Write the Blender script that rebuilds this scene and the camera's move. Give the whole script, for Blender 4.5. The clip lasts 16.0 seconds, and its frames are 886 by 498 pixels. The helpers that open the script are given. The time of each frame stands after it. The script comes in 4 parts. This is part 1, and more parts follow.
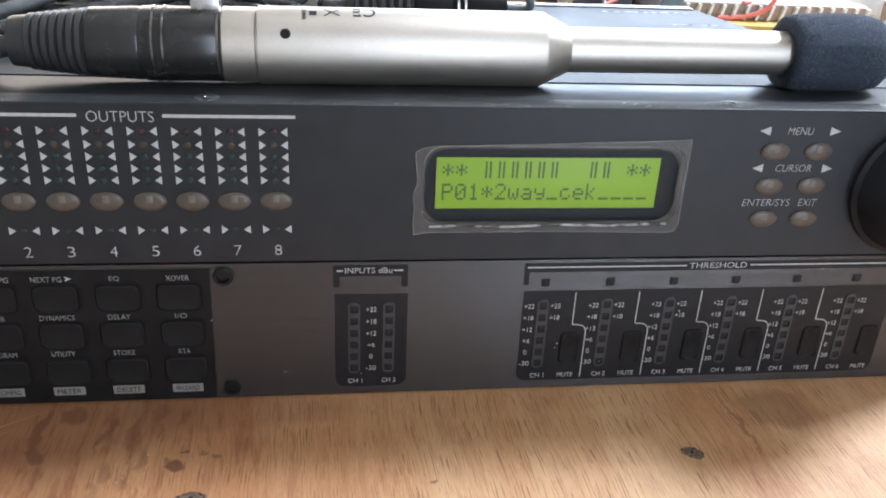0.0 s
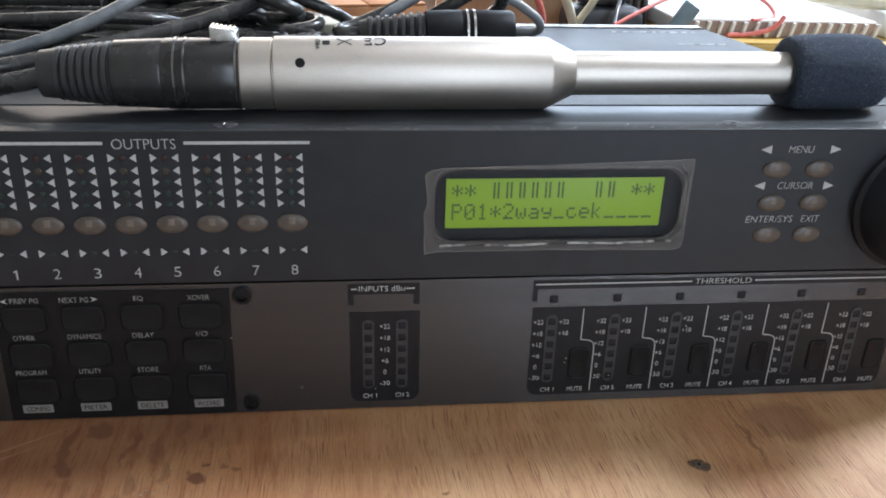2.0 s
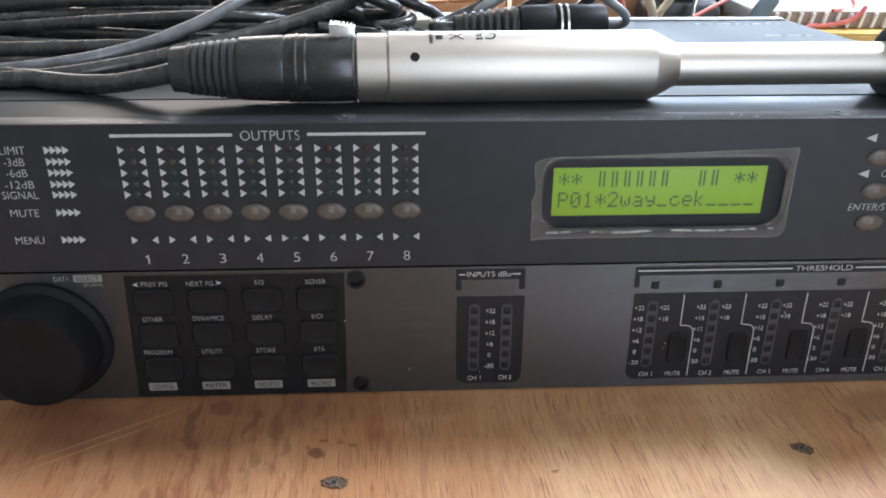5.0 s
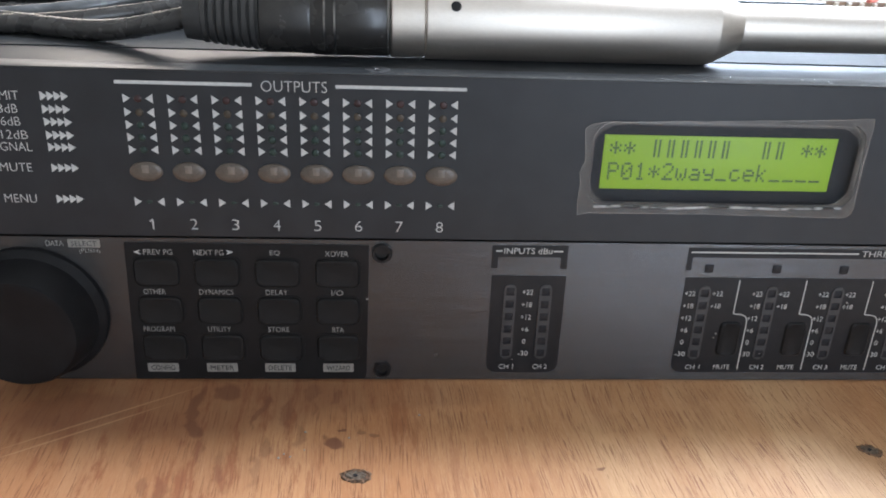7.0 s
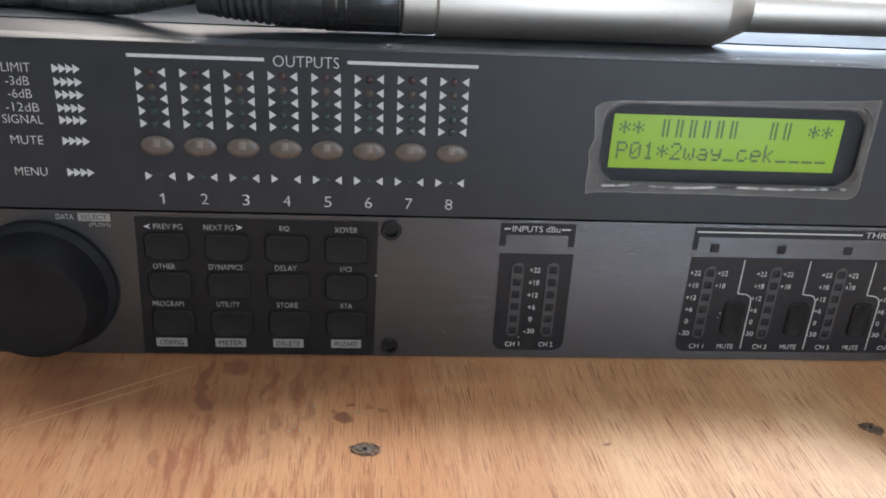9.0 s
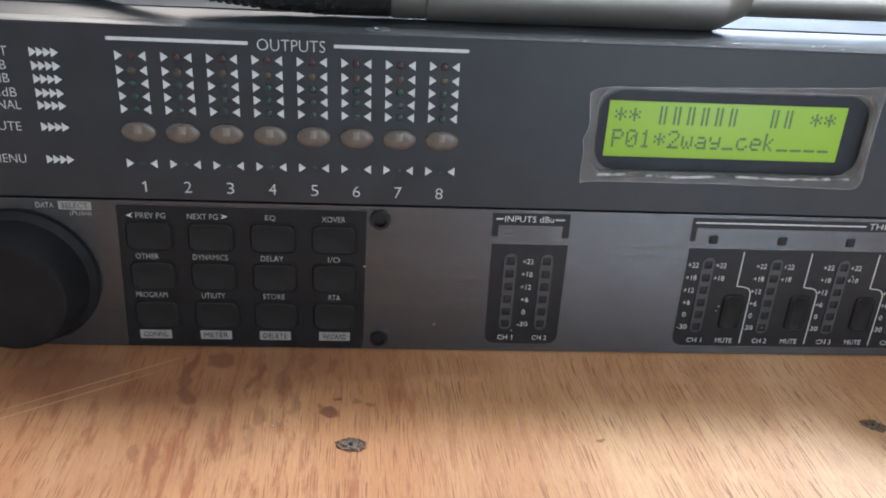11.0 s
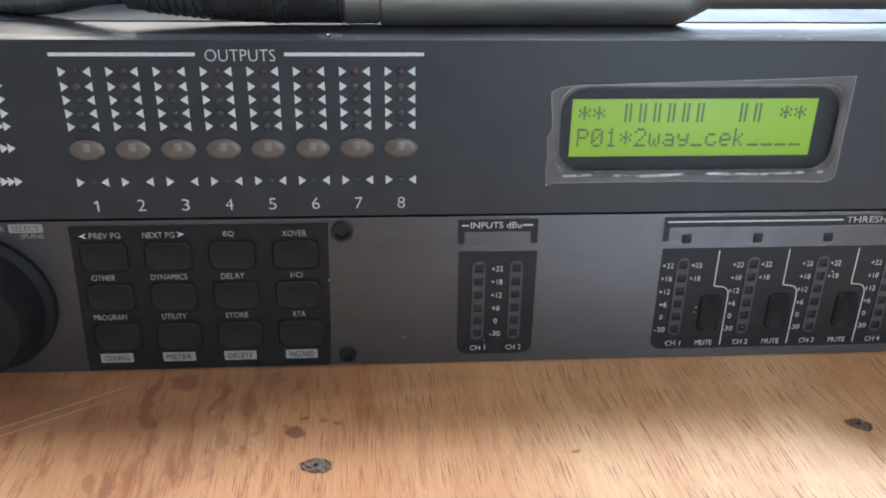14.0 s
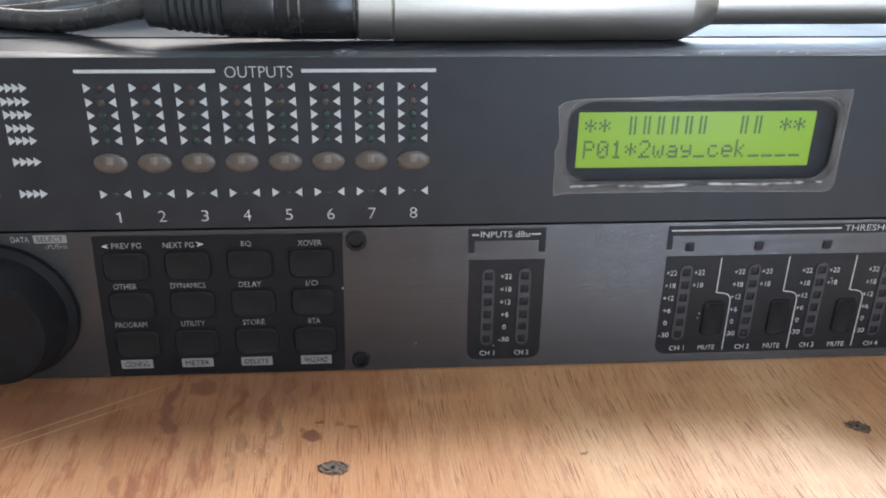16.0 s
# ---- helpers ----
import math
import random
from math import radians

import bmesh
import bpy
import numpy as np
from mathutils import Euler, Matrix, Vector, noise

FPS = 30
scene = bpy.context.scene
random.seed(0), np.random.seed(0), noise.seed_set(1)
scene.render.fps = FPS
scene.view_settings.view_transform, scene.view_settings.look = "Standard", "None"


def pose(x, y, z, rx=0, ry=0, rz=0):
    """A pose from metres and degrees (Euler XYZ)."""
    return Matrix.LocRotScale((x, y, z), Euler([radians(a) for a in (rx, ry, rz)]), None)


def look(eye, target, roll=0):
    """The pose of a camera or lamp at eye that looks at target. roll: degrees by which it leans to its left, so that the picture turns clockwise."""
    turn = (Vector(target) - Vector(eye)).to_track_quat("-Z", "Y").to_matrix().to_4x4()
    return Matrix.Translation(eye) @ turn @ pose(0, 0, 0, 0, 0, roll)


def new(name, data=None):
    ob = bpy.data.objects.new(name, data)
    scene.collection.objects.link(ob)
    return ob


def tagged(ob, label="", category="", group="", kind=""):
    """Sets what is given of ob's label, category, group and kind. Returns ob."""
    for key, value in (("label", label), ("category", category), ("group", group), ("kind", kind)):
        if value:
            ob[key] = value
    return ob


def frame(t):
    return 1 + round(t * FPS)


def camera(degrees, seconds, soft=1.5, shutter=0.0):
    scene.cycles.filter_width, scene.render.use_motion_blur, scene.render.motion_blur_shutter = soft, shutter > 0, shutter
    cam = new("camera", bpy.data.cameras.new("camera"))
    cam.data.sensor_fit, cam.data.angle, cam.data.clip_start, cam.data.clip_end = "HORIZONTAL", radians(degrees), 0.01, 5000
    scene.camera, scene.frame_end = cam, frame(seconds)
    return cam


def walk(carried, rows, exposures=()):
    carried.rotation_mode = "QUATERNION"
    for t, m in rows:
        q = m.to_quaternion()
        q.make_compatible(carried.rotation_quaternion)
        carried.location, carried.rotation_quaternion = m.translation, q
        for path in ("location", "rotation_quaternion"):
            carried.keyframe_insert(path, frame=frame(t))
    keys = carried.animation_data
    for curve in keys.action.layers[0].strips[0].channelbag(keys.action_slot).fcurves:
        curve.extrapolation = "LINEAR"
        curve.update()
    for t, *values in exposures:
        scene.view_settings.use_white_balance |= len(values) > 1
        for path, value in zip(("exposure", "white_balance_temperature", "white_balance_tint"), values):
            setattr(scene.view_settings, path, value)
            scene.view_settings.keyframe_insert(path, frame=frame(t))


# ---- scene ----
cam = camera(56.818, 16.0, 1.85)
# seconds, eye x y z, yaw, pitch, roll
ROWS = [
    (0, -0.02678, -0.20523, 0.14556, -7.942, -25.190, 2.804),
    (0.5, -0.02433, -0.21419, 0.15067, -7.520, -24.918, 2.681),
    (1, -0.01771, -0.21868, 0.15385, -7.184, -24.603, 2.549),
    (1.5, -0.01657, -0.22204, 0.15351, -6.449, -23.835, 2.002),
    (2, -0.02465, -0.21201, 0.14980, -6.278, -24.198, 1.606),
    (2.5, -0.01854, -0.21077, 0.14609, -5.640, -23.547, 1.127),
    (3, -0.02353, -0.21193, 0.14721, -5.352, -23.676, 0.633),
    (3.5, -0.02855, -0.21066, 0.14625, -5.111, -23.824, 0.459),
    (4, -0.03899, -0.21402, 0.14648, -4.070, -23.998, -0.014),
    (4.5, -0.04734, -0.21685, 0.14492, -3.577, -23.720, 0.304),
    (4.7, -0.04322, -0.22051, 0.15134, -3.008, -24.546, 0.060),
    (7, -0.05560, -0.20240, 0.13192, -3.802, -23.902, 2.194),
    (7.5, -0.05752, -0.20165, 0.13075, -4.138, -24.056, 2.386),
    (8, -0.05915, -0.20146, 0.12999, -4.186, -24.586, 2.592),
    (8.5, -0.05973, -0.20309, 0.13048, -4.301, -24.882, 2.777),
    (9, -0.06000, -0.20454, 0.12986, -4.404, -24.780, 2.945),
    (11.3, -0.05357, -0.19784, 0.12679, -4.036, -25.536, 2.958),
    (11.5, -0.05063, -0.19652, 0.12778, -4.044, -26.281, 2.955),
    (12, -0.05531, -0.19406, 0.12327, -4.106, -25.997, 2.604),
    (12.5, -0.04969, -0.19575, 0.12111, -3.902, -24.751, 1.998),
    (13, -0.05326, -0.19345, 0.12350, -4.008, -25.030, 1.598),
    (13.5, -0.04909, -0.19473, 0.12336, -3.921, -24.625, 1.151),
    (14, -0.04649, -0.19460, 0.12351, -4.094, -24.368, 0.803),
    (14.5, -0.04895, -0.19506, 0.12409, -4.083, -24.221, 0.705),
    (15, -0.05069, -0.19645, 0.12436, -4.114, -24.133, 0.657),
    (15.5, -0.04878, -0.19944, 0.12501, -4.023, -23.790, 0.624),
    (16, -0.04983, -0.19997, 0.12751, -4.106, -24.126, 0.643),
]


def aim(x, y, z, yaw, pitch, roll):
    a, b = radians(yaw), radians(pitch)
    way = Vector((-math.sin(a) * math.cos(b), math.cos(a) * math.cos(b), math.sin(b)))
    return look((x, y, z), Vector((x, y, z)) + way, roll)


walk(cam, [(t, aim(x, y, z, yaw, pitch, roll)) for t, x, y, z, yaw, pitch, roll in ROWS],
     [(0.0, 0.42, 5460, 9), (0.6, 0.15, 5460, 9), (1.5, -0.08, 5460, 9), (2.5, 0.09, 5460, 9), (4.0, 0.19, 5460, 9), (7.0, 0.4, 5480, 9), (9.0, 0.46, 5460, 9), (11.5, 0.56, 5340, 8), (16.0, 0.62, 5270, 8)])

# ---- light ----
MM = 0.001
world = bpy.data.worlds.new("world")
scene.world = world
world.use_nodes = True
wn = world.node_tree.nodes
sky = wn.new("ShaderNodeTexSky")
sky.sky_type, sky.sun_disc = "NISHITA", False
sky.sun_elevation, sky.sun_rotation = radians(62), radians(20)
wn["Background"].inputs["Strength"].default_value = 0.12
world.node_tree.links.new(sky.outputs["Color"], wn["Background"].inputs["Color"])
scene.view_settings.exposure = 0.0


def area(name, eye, target, sx, sy, watts, colour):
    lamp = bpy.data.lights.new(name, "AREA")
    lamp.shape, lamp.size, lamp.size_y, lamp.energy, lamp.color = "RECTANGLE", sx, sy, watts, colour
    ob = new(name, lamp)
    ob.matrix_world = look(eye, target)
    return ob


# daylight in the high east window and the north window behind the bench; two assumed fills: a warm one in the
# north-west wall, a narrow one behind the camera
area("east_window_lamp", (1.86, 0.80, 2.02), (0.05, 0.0, 0.05), 0.45, 0.45, 117, (1.0, 0.985, 0.965))
area("north_window_lamp", (0.75, 1.93, 0.85), (0.45, 0.0, 0.2), 1.4, 0.9, 31, (0.95, 0.98, 1.0))
# assumed warm source, placed for the case top to reflect
area("warm_fill_lamp", (-0.62, 1.93, 0.80), (-0.2, 0.0, 0.2), 0.9, 0.9, 13, (1.0, 0.78, 0.56))
# added fill for the panel fronts and their sheen; its opening is assumed
area("front_fill_lamp", (0.70, -1.76, 0.35), (0.05, 0.0, 0.05), 0.18, 1.9, 13.0, (0.95, 0.98, 1.0))


# ---- materials ----
def surface(name, c1, c2, rough=0.5, metal=0.0, scale=300.0, fine=2500.0, bump=0.15, stretch=(1, 1, 1), rvar=0.08, coat=0.0, depth=0.0002, spec=0.5):
    """Two colours mixed by a coarse and a fine noise, with roughness variation and fine relief."""
    m = bpy.data.materials.new(name)
    m.use_nodes = True
    n, l = m.node_tree.nodes, m.node_tree.links
    b = n["Principled BSDF"]
    tc, mp = n.new("ShaderNodeTexCoord"), n.new("ShaderNodeMapping")
    mp.inputs["Scale"].default_value = stretch
    l.new(tc.outputs["Object"], mp.inputs["Vector"])
    a, f = n.new("ShaderNodeTexNoise"), n.new("ShaderNodeTexNoise")
    for x, s in ((a, scale), (f, fine)):
        x.inputs["Scale"].default_value = s
        x.inputs["Detail"].default_value = 5
        l.new(mp.outputs["Vector"], x.inputs["Vector"])
    s = n.new("ShaderNodeMath")
    s.operation = "MULTIPLY_ADD"
    l.new(f.outputs["Fac"], s.inputs[0])
    s.inputs[1].default_value = 0.6
    l.new(a.outputs["Fac"], s.inputs[2])
    r = n.new("ShaderNodeValToRGB")
    r.color_ramp.elements[0].position, r.color_ramp.elements[1].position = 0.55, 1.05
    r.color_ramp.elements[0].color, r.color_ramp.elements[1].color = (*c1, 1), (*c2, 1)
    l.new(s.outputs[0], r.inputs["Fac"])
    l.new(r.outputs["Color"], b.inputs["Base Color"])
    q = n.new("ShaderNodeMapRange")
    q.inputs["To Min"].default_value, q.inputs["To Max"].default_value = max(rough - rvar, 0.02), min(rough + rvar, 1)
    l.new(a.outputs["Fac"], q.inputs["Value"])
    l.new(q.outputs[0], b.inputs["Roughness"])
    b.inputs["Metallic"].default_value = metal
    b.inputs["Coat Weight"].default_value = coat
    b.inputs["Specular IOR Level"].default_value = spec
    if bump:
        k = n.new("ShaderNodeBump")
        k.inputs["Strength"].default_value, k.inputs["Distance"].default_value = bump, depth
        l.new(f.outputs["Fac"], k.inputs["Height"])
        l.new(k.outputs["Normal"], b.inputs["Normal"])
    return m


def glow(name, colour, strength, rough=0.3):
    m = surface(name, colour, colour, rough, bump=0.0)
    b = m.node_tree.nodes["Principled BSDF"]
    b.inputs["Emission Color"].default_value = (*colour, 1)
    b.inputs["Emission Strength"].default_value = strength
    return m


BLACK_PAINT = surface("black_powder_coat", (0.0136, 0.0145, 0.0168), (0.0212, 0.0225, 0.0260), 0.42, scale=120, fine=6000, bump=0.12, spec=0.42)
COVER_PAINT = surface("black_lacquered_steel", (0.015, 0.0165, 0.018), (0.034, 0.037, 0.040), 0.40, scale=60, fine=5000, bump=0.06, rvar=0.08, spec=0.5)
BRUSHED = surface("brushed_anodised_grey", (0.083, 0.084, 0.088), (0.098, 0.099, 0.103), 0.24, 0.8, scale=70, fine=480, bump=0.42, stretch=(0.12, 1, 13), rvar=0.04)
OVERLAY = surface("black_overlay", (0.0085, 0.0083, 0.0088), (0.0140, 0.0136, 0.0142), 0.45, scale=150, fine=5000, bump=0.06, spec=0.18)
RUBBER = surface("black_rubber", (0.0088, 0.0083, 0.0083), (0.0150, 0.0140, 0.0136), 0.66, scale=200, fine=4000, bump=0.1, spec=0.2)
GLOSS_RING = surface("worn_bright_ring", (0.10, 0.10, 0.10), (0.30, 0.29, 0.28), 0.18, 0.9, scale=300, bump=0.0)
KNOB = surface("satin_black_plastic", (0.0075, 0.0075, 0.008), (0.014, 0.014, 0.015), 0.5, scale=120, fine=4000, bump=0.05, spec=0.13)
BOOT = surface("grey_black_rubber", (0.024, 0.023, 0.022), (0.042, 0.041, 0.040), 0.4, scale=200, fine=3000, bump=0.1)
COVER_SHEET = surface("scuffed_black_lacquer", (0.012, 0.013, 0.014), (0.030, 0.032, 0.034), 0.55, scale=40, fine=4000, bump=0.1, rvar=0.12, spec=0.27)
PRINT = surface("white_print", (0.40, 0.40, 0.392), (0.56, 0.56, 0.545), 0.55, scale=900, fine=5000, bump=0.0)
JOG = surface("satin_grey_black_plastic", (0.012, 0.014, 0.019), (0.020, 0.023, 0.029), 0.55, scale=120, fine=4000, bump=0.05, spec=0.3)
PRINT_GREY = surface("grey_print", (0.20, 0.195, 0.18), (0.34, 0.33, 0.31), 0.55, scale=900, fine=5000, bump=0.0)
PRINT_DARK = surface("dark_print", (0.0085, 0.0090, 0.0108), (0.0140, 0.0148, 0.0172), 0.42, scale=300, fine=4000, bump=0.0, spec=0.3)
CHANNEL = surface("dark_grey_plastic", (0.028, 0.028, 0.030), (0.042, 0.042, 0.045), 0.45, scale=400, fine=4000, bump=0.0)
SMOKED = surface("smoked_lens", (0.010, 0.010, 0.012), (0.020, 0.020, 0.023), 0.5, scale=600, fine=3000, bump=0.0, spec=0.25)
LED_RED = surface("unlit_red_led", (0.024, 0.011, 0.011), (0.038, 0.015, 0.015), 0.3, scale=900, bump=0.0)
LED_AMBER = surface("unlit_amber_led", (0.040, 0.030, 0.020), (0.062, 0.047, 0.030), 0.3, scale=900, bump=0.0)
LED_GREEN = surface("unlit_green_led", (0.012, 0.024, 0.019), (0.019, 0.038, 0.030), 0.3, scale=900, bump=0.0)
BUTTON = surface("taupe_translucent_plastic", (0.070, 0.055, 0.043), (0.120, 0.097, 0.077), 0.36, scale=350, fine=2500, bump=0.05)
LCD = glow("backlit_green_display", (0.215, 0.345, 0.020), 0.24, 0.48)
LCD_INK = surface("display_segment", (0.055, 0.11, 0.022), (0.08, 0.14, 0.03), 0.4, scale=900, bump=0.0)
SATIN = surface("satin_nickel", (0.57, 0.52, 0.455), (0.66, 0.61, 0.55), 0.45, 1.0, scale=90, fine=3000, bump=0.04, stretch=(0.3, 1, 1))
STEEL = surface("bright_steel", (0.55, 0.54, 0.53), (0.72, 0.71, 0.70), 0.25, 1.0, scale=500, fine=4000, bump=0.1)
DULL_STEEL = surface("worn_dull_steel", (0.16, 0.16, 0.17), (0.42, 0.42, 0.42), 0.45, 0.8, scale=700, fine=4000, bump=0.4)
DARK_STEEL = surface("blackened_screw", (0.02, 0.02, 0.022), (0.30, 0.30, 0.31), 0.35, 0.8, scale=900, fine=2500, bump=0.5)
BOLT = surface("black_oxide_bolt", (0.007, 0.007, 0.0075), (0.016, 0.015, 0.015), 0.4, 0.0, scale=600, bump=0.15, spec=0.28)
FOAM = surface("dark_foam", (0.016, 0.023, 0.040), (0.064, 0.083, 0.120), 0.95, scale=1600, fine=4500, bump=1.0, depth=0.0006)
SHELL = surface("worn_black_shell", (0.016, 0.015, 0.014), (0.030, 0.028, 0.026), 0.26, scale=160, fine=3000, bump=0.08)
CABLE = surface("black_cable_sheath", (0.021, 0.020, 0.019), (0.048, 0.046, 0.044), 0.27, scale=150, fine=2500, bump=0.1)
CABLE_GREY = surface("grey_cable_sheath", (0.075, 0.079, 0.084), (0.135, 0.14, 0.145), 0.24, scale=150, fine=2500, bump=0.08)
CABLE_PALE = surface("pale_grey_sheath", (0.20, 0.21, 0.22), (0.34, 0.35, 0.36), 0.3, scale=150, fine=2500, bump=0.08)
CABLE_RED = surface("red_wire", (0.66, 0.14, 0.12), (0.76, 0.24, 0.20), 0.4, scale=200, bump=0.05)
CABLE_CREAM = surface("cream_wire", (0.60, 0.54, 0.38), (0.74, 0.68, 0.50), 0.5, scale=200, bump=0.1)
CARTON = surface("brown_cardboard", (0.30, 0.17, 0.09), (0.46, 0.29, 0.17), 0.8, scale=60, fine=900, bump=0.25)
CARTON_ORANGE = surface("orange_cardboard", (0.46, 0.20, 0.08), (0.58, 0.29, 0.13), 0.75, scale=60, fine=900, bump=0.2)
CARTON_BLUE = surface("blue_printed_card", (0.05, 0.22, 0.36), (0.08, 0.30, 0.46), 0.55, scale=50, fine=900, bump=0.1)
CARTON_YELLOW = surface("yellow_card", (0.62, 0.40, 0.08), (0.74, 0.52, 0.15), 0.6, scale=50, fine=900, bump=0.1)
WHITE_PLASTIC = surface("white_plastic", (0.72, 0.71, 0.69), (0.83, 0.82, 0.80), 0.45, scale=40, fine=900, bump=0.06)
CREAM_PLASTIC = surface("cream_plastic", (0.52, 0.50, 0.38), (0.62, 0.60, 0.47), 0.5, scale=60, fine=900, bump=0.06)
FIN_BROWN = surface("brown_slot_strip", (0.27, 0.19, 0.14), (0.40, 0.30, 0.24), 0.6, scale=90, fine=1200, bump=0.1)
TAG_BLUE = surface("blue_grey_tag", (0.13, 0.19, 0.22), (0.19, 0.26, 0.29), 0.5, scale=120, bump=0.08)
DARK_JUNK = surface("dark_plastic", (0.02, 0.022, 0.028), (0.05, 0.055, 0.06), 0.45, scale=80, bump=0.1)
WALL = surface("cream_wall_paint", (0.38, 0.36, 0.325), (0.47, 0.45, 0.41), 0.85, scale=3, fine=90, bump=0.15, depth=0.002)
FLOOR = surface("grey_concrete", (0.22, 0.21, 0.20), (0.36, 0.34, 0.32), 0.8, scale=4, fine=80, bump=0.25, depth=0.002)
CEILING = surface("ceiling_board", (0.60, 0.58, 0.54), (0.70, 0.68, 0.64), 0.85, scale=3, fine=60, bump=0.1, depth=0.002)
LEG_WOOD = surface("bench_leg_wood", (0.30, 0.19, 0.10), (0.44, 0.29, 0.17), 0.65, scale=40, fine=500, bump=0.2, stretch=(1, 1, 0.1))
SCREW = surface("rusty_sunk_screw", (0.05, 0.036, 0.026), (0.19, 0.145, 0.10), 0.8, 0.0, scale=700, fine=2500, bump=0.6)
STAIN = surface("dark_pit", (0.040, 0.025, 0.016), (0.25, 0.145, 0.082), 0.85, scale=900, fine=3000, bump=0.4)


def film_material(name, alpha):
    m = surface(name, (0.22, 0.20, 0.18), (0.38, 0.35, 0.32), 0.22, scale=260, fine=300, bump=0.3, depth=0.0006)
    m.node_tree.nodes["Principled BSDF"].inputs["Alpha"].default_value = alpha
    return m


FILM = film_material("peeling_clear_film", 0.15)
FILM_FLAT = film_material("flat_clear_film", 0.02)
RECESS = surface("dark_grey_surround", (0.0082, 0.0100, 0.0136), (0.0135, 0.0162, 0.0212), 0.5, scale=150, fine=5000, bump=0.05, spec=0.25)
PRINT_BOX = surface("dull_printed_box", (0.18, 0.17, 0.15), (0.27, 0.255, 0.23), 0.6, scale=900, fine=5000, bump=0.0)


def plywood():
    """Bare plywood with the grain along y, short dark pores, broad bands, stains and scratches."""
    m = bpy.data.materials.new("bare_plywood")
    m.use_nodes = True
    n, l = m.node_tree.nodes, m.node_tree.links
    b = n["Principled BSDF"]
    tc = n.new("ShaderNodeTexCoord")

    def mapped(sx, sy, turn=0.0):
        p = n.new("ShaderNodeMapping")
        p.inputs["Scale"].default_value = (sx, sy, 1)
        p.inputs["Rotation"].default_value = (0, 0, radians(turn))
        l.new(tc.outputs["Object"], p.inputs["Vector"])
        return p.outputs["Vector"]

    def noise_of(v, scale, detail=4.0, rough=0.55):
        x = n.new("ShaderNodeTexNoise")
        x.inputs["Scale"].default_value, x.inputs["Detail"].default_value, x.inputs["Roughness"].default_value = scale, detail, rough
        l.new(v, x.inputs["Vector"])
        return x.outputs["Fac"]

    def ramp(v, lo, hi, a=0.0, c=1.0):
        x = n.new("ShaderNodeMapRange")
        x.interpolation_type = "SMOOTHSTEP"
        x.inputs["From Min"].default_value, x.inputs["From Max"].default_value = lo, hi
        x.inputs["To Min"].default_value, x.inputs["To Max"].default_value = a, c
        l.new(v, x.inputs["Value"])
        return x.outputs[0]

    def math_of(op, u, v):
        x = n.new("ShaderNodeMath")
        x.operation = op
        for i, w in enumerate((u, v)):
            if isinstance(w, (int, float)):
                x.inputs[i].default_value = w
            else:
                l.new(w, x.inputs[i])
        return x.outputs[0]

    def mix(fac, u, v):
        x = n.new("ShaderNodeMix")
        x.data_type = "RGBA"
        l.new(fac, x.inputs[0])
        for i, w in ((6, u), (7, v)):
            if isinstance(w, tuple):
                x.inputs[i].default_value = (*w, 1)
            else:
                l.new(w, x.inputs[i])
        return x.outputs[2]

    # the grain fans out a little across the board and wanders
    sep, com = n.new("ShaderNodeSeparateXYZ"), n.new("ShaderNodeCombineXYZ")
    l.new(tc.outputs["Object"], sep.inputs[0])
    lean = math_of("ADD", math_of("MULTIPLY", sep.outputs[0], 0.25), -0.035)
    wander = math_of("MULTIPLY", math_of("SUBTRACT", noise_of(tc.outputs["Object"], 22, 1), 0.5), 0.004)
    l.new(math_of("ADD", math_of("SUBTRACT", sep.outputs[0], math_of("MULTIPLY", sep.outputs[1], lean)), wander), com.inputs[0])
    l.new(sep.outputs[1], com.inputs[1])

    def along(sy):
        p = n.new("ShaderNodeMapping")
        p.inputs["Scale"].default_value = (1, sy, 1)
        l.new(com.outputs[0], p.inputs["Vector"])
        return p.outputs["Vector"]

    broad = noise_of(along(0.12), 28, 3)
    streak = noise_of(along(0.04), 700, 6, 0.65)
    pores = noise_of(along(0.024), 3200, 1)
    blotch = noise_of(mapped(1, 0.6), 45, 6, 0.65)
    col = mix(ramp(broad, 0.32, 0.7), (0.41, 0.200, 0.080), (0.54, 0.332, 0.163))
    col = mix(ramp(streak, 0.46, 0.64, 0, 0.2), col, (0.27, 0.105, 0.036))
    col = mix(ramp(noise_of(along(0.06), 900, 3, 0.6), 0.54, 0.70, 0, 0.22), col, (0.66, 0.43, 0.25))
    fibre = noise_of(along(0.09), 4200, 3, 0.7)
    col = mix(ramp(fibre, 0.50, 0.72, 0, 0.34), col, (0.68, 0.45, 0.27))
    col = mix(ramp(fibre, 0.48, 0.30, 0, 0.18), col, (0.30, 0.120, 0.048))
    col = mix(ramp(blotch, 0.5, 0.72, 0, 0.3), col, (0.26, 0.098, 0.038))
    # rubbed dirt, ragged and finer towards the west end, which also darkens evenly to red-brown
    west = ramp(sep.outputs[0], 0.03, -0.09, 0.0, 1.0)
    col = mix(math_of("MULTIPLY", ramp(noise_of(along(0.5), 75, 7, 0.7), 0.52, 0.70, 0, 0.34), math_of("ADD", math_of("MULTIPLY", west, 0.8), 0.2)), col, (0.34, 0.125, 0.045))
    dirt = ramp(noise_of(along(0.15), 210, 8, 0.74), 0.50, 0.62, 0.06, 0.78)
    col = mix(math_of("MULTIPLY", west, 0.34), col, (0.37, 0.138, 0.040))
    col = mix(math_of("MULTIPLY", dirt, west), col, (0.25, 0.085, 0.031))
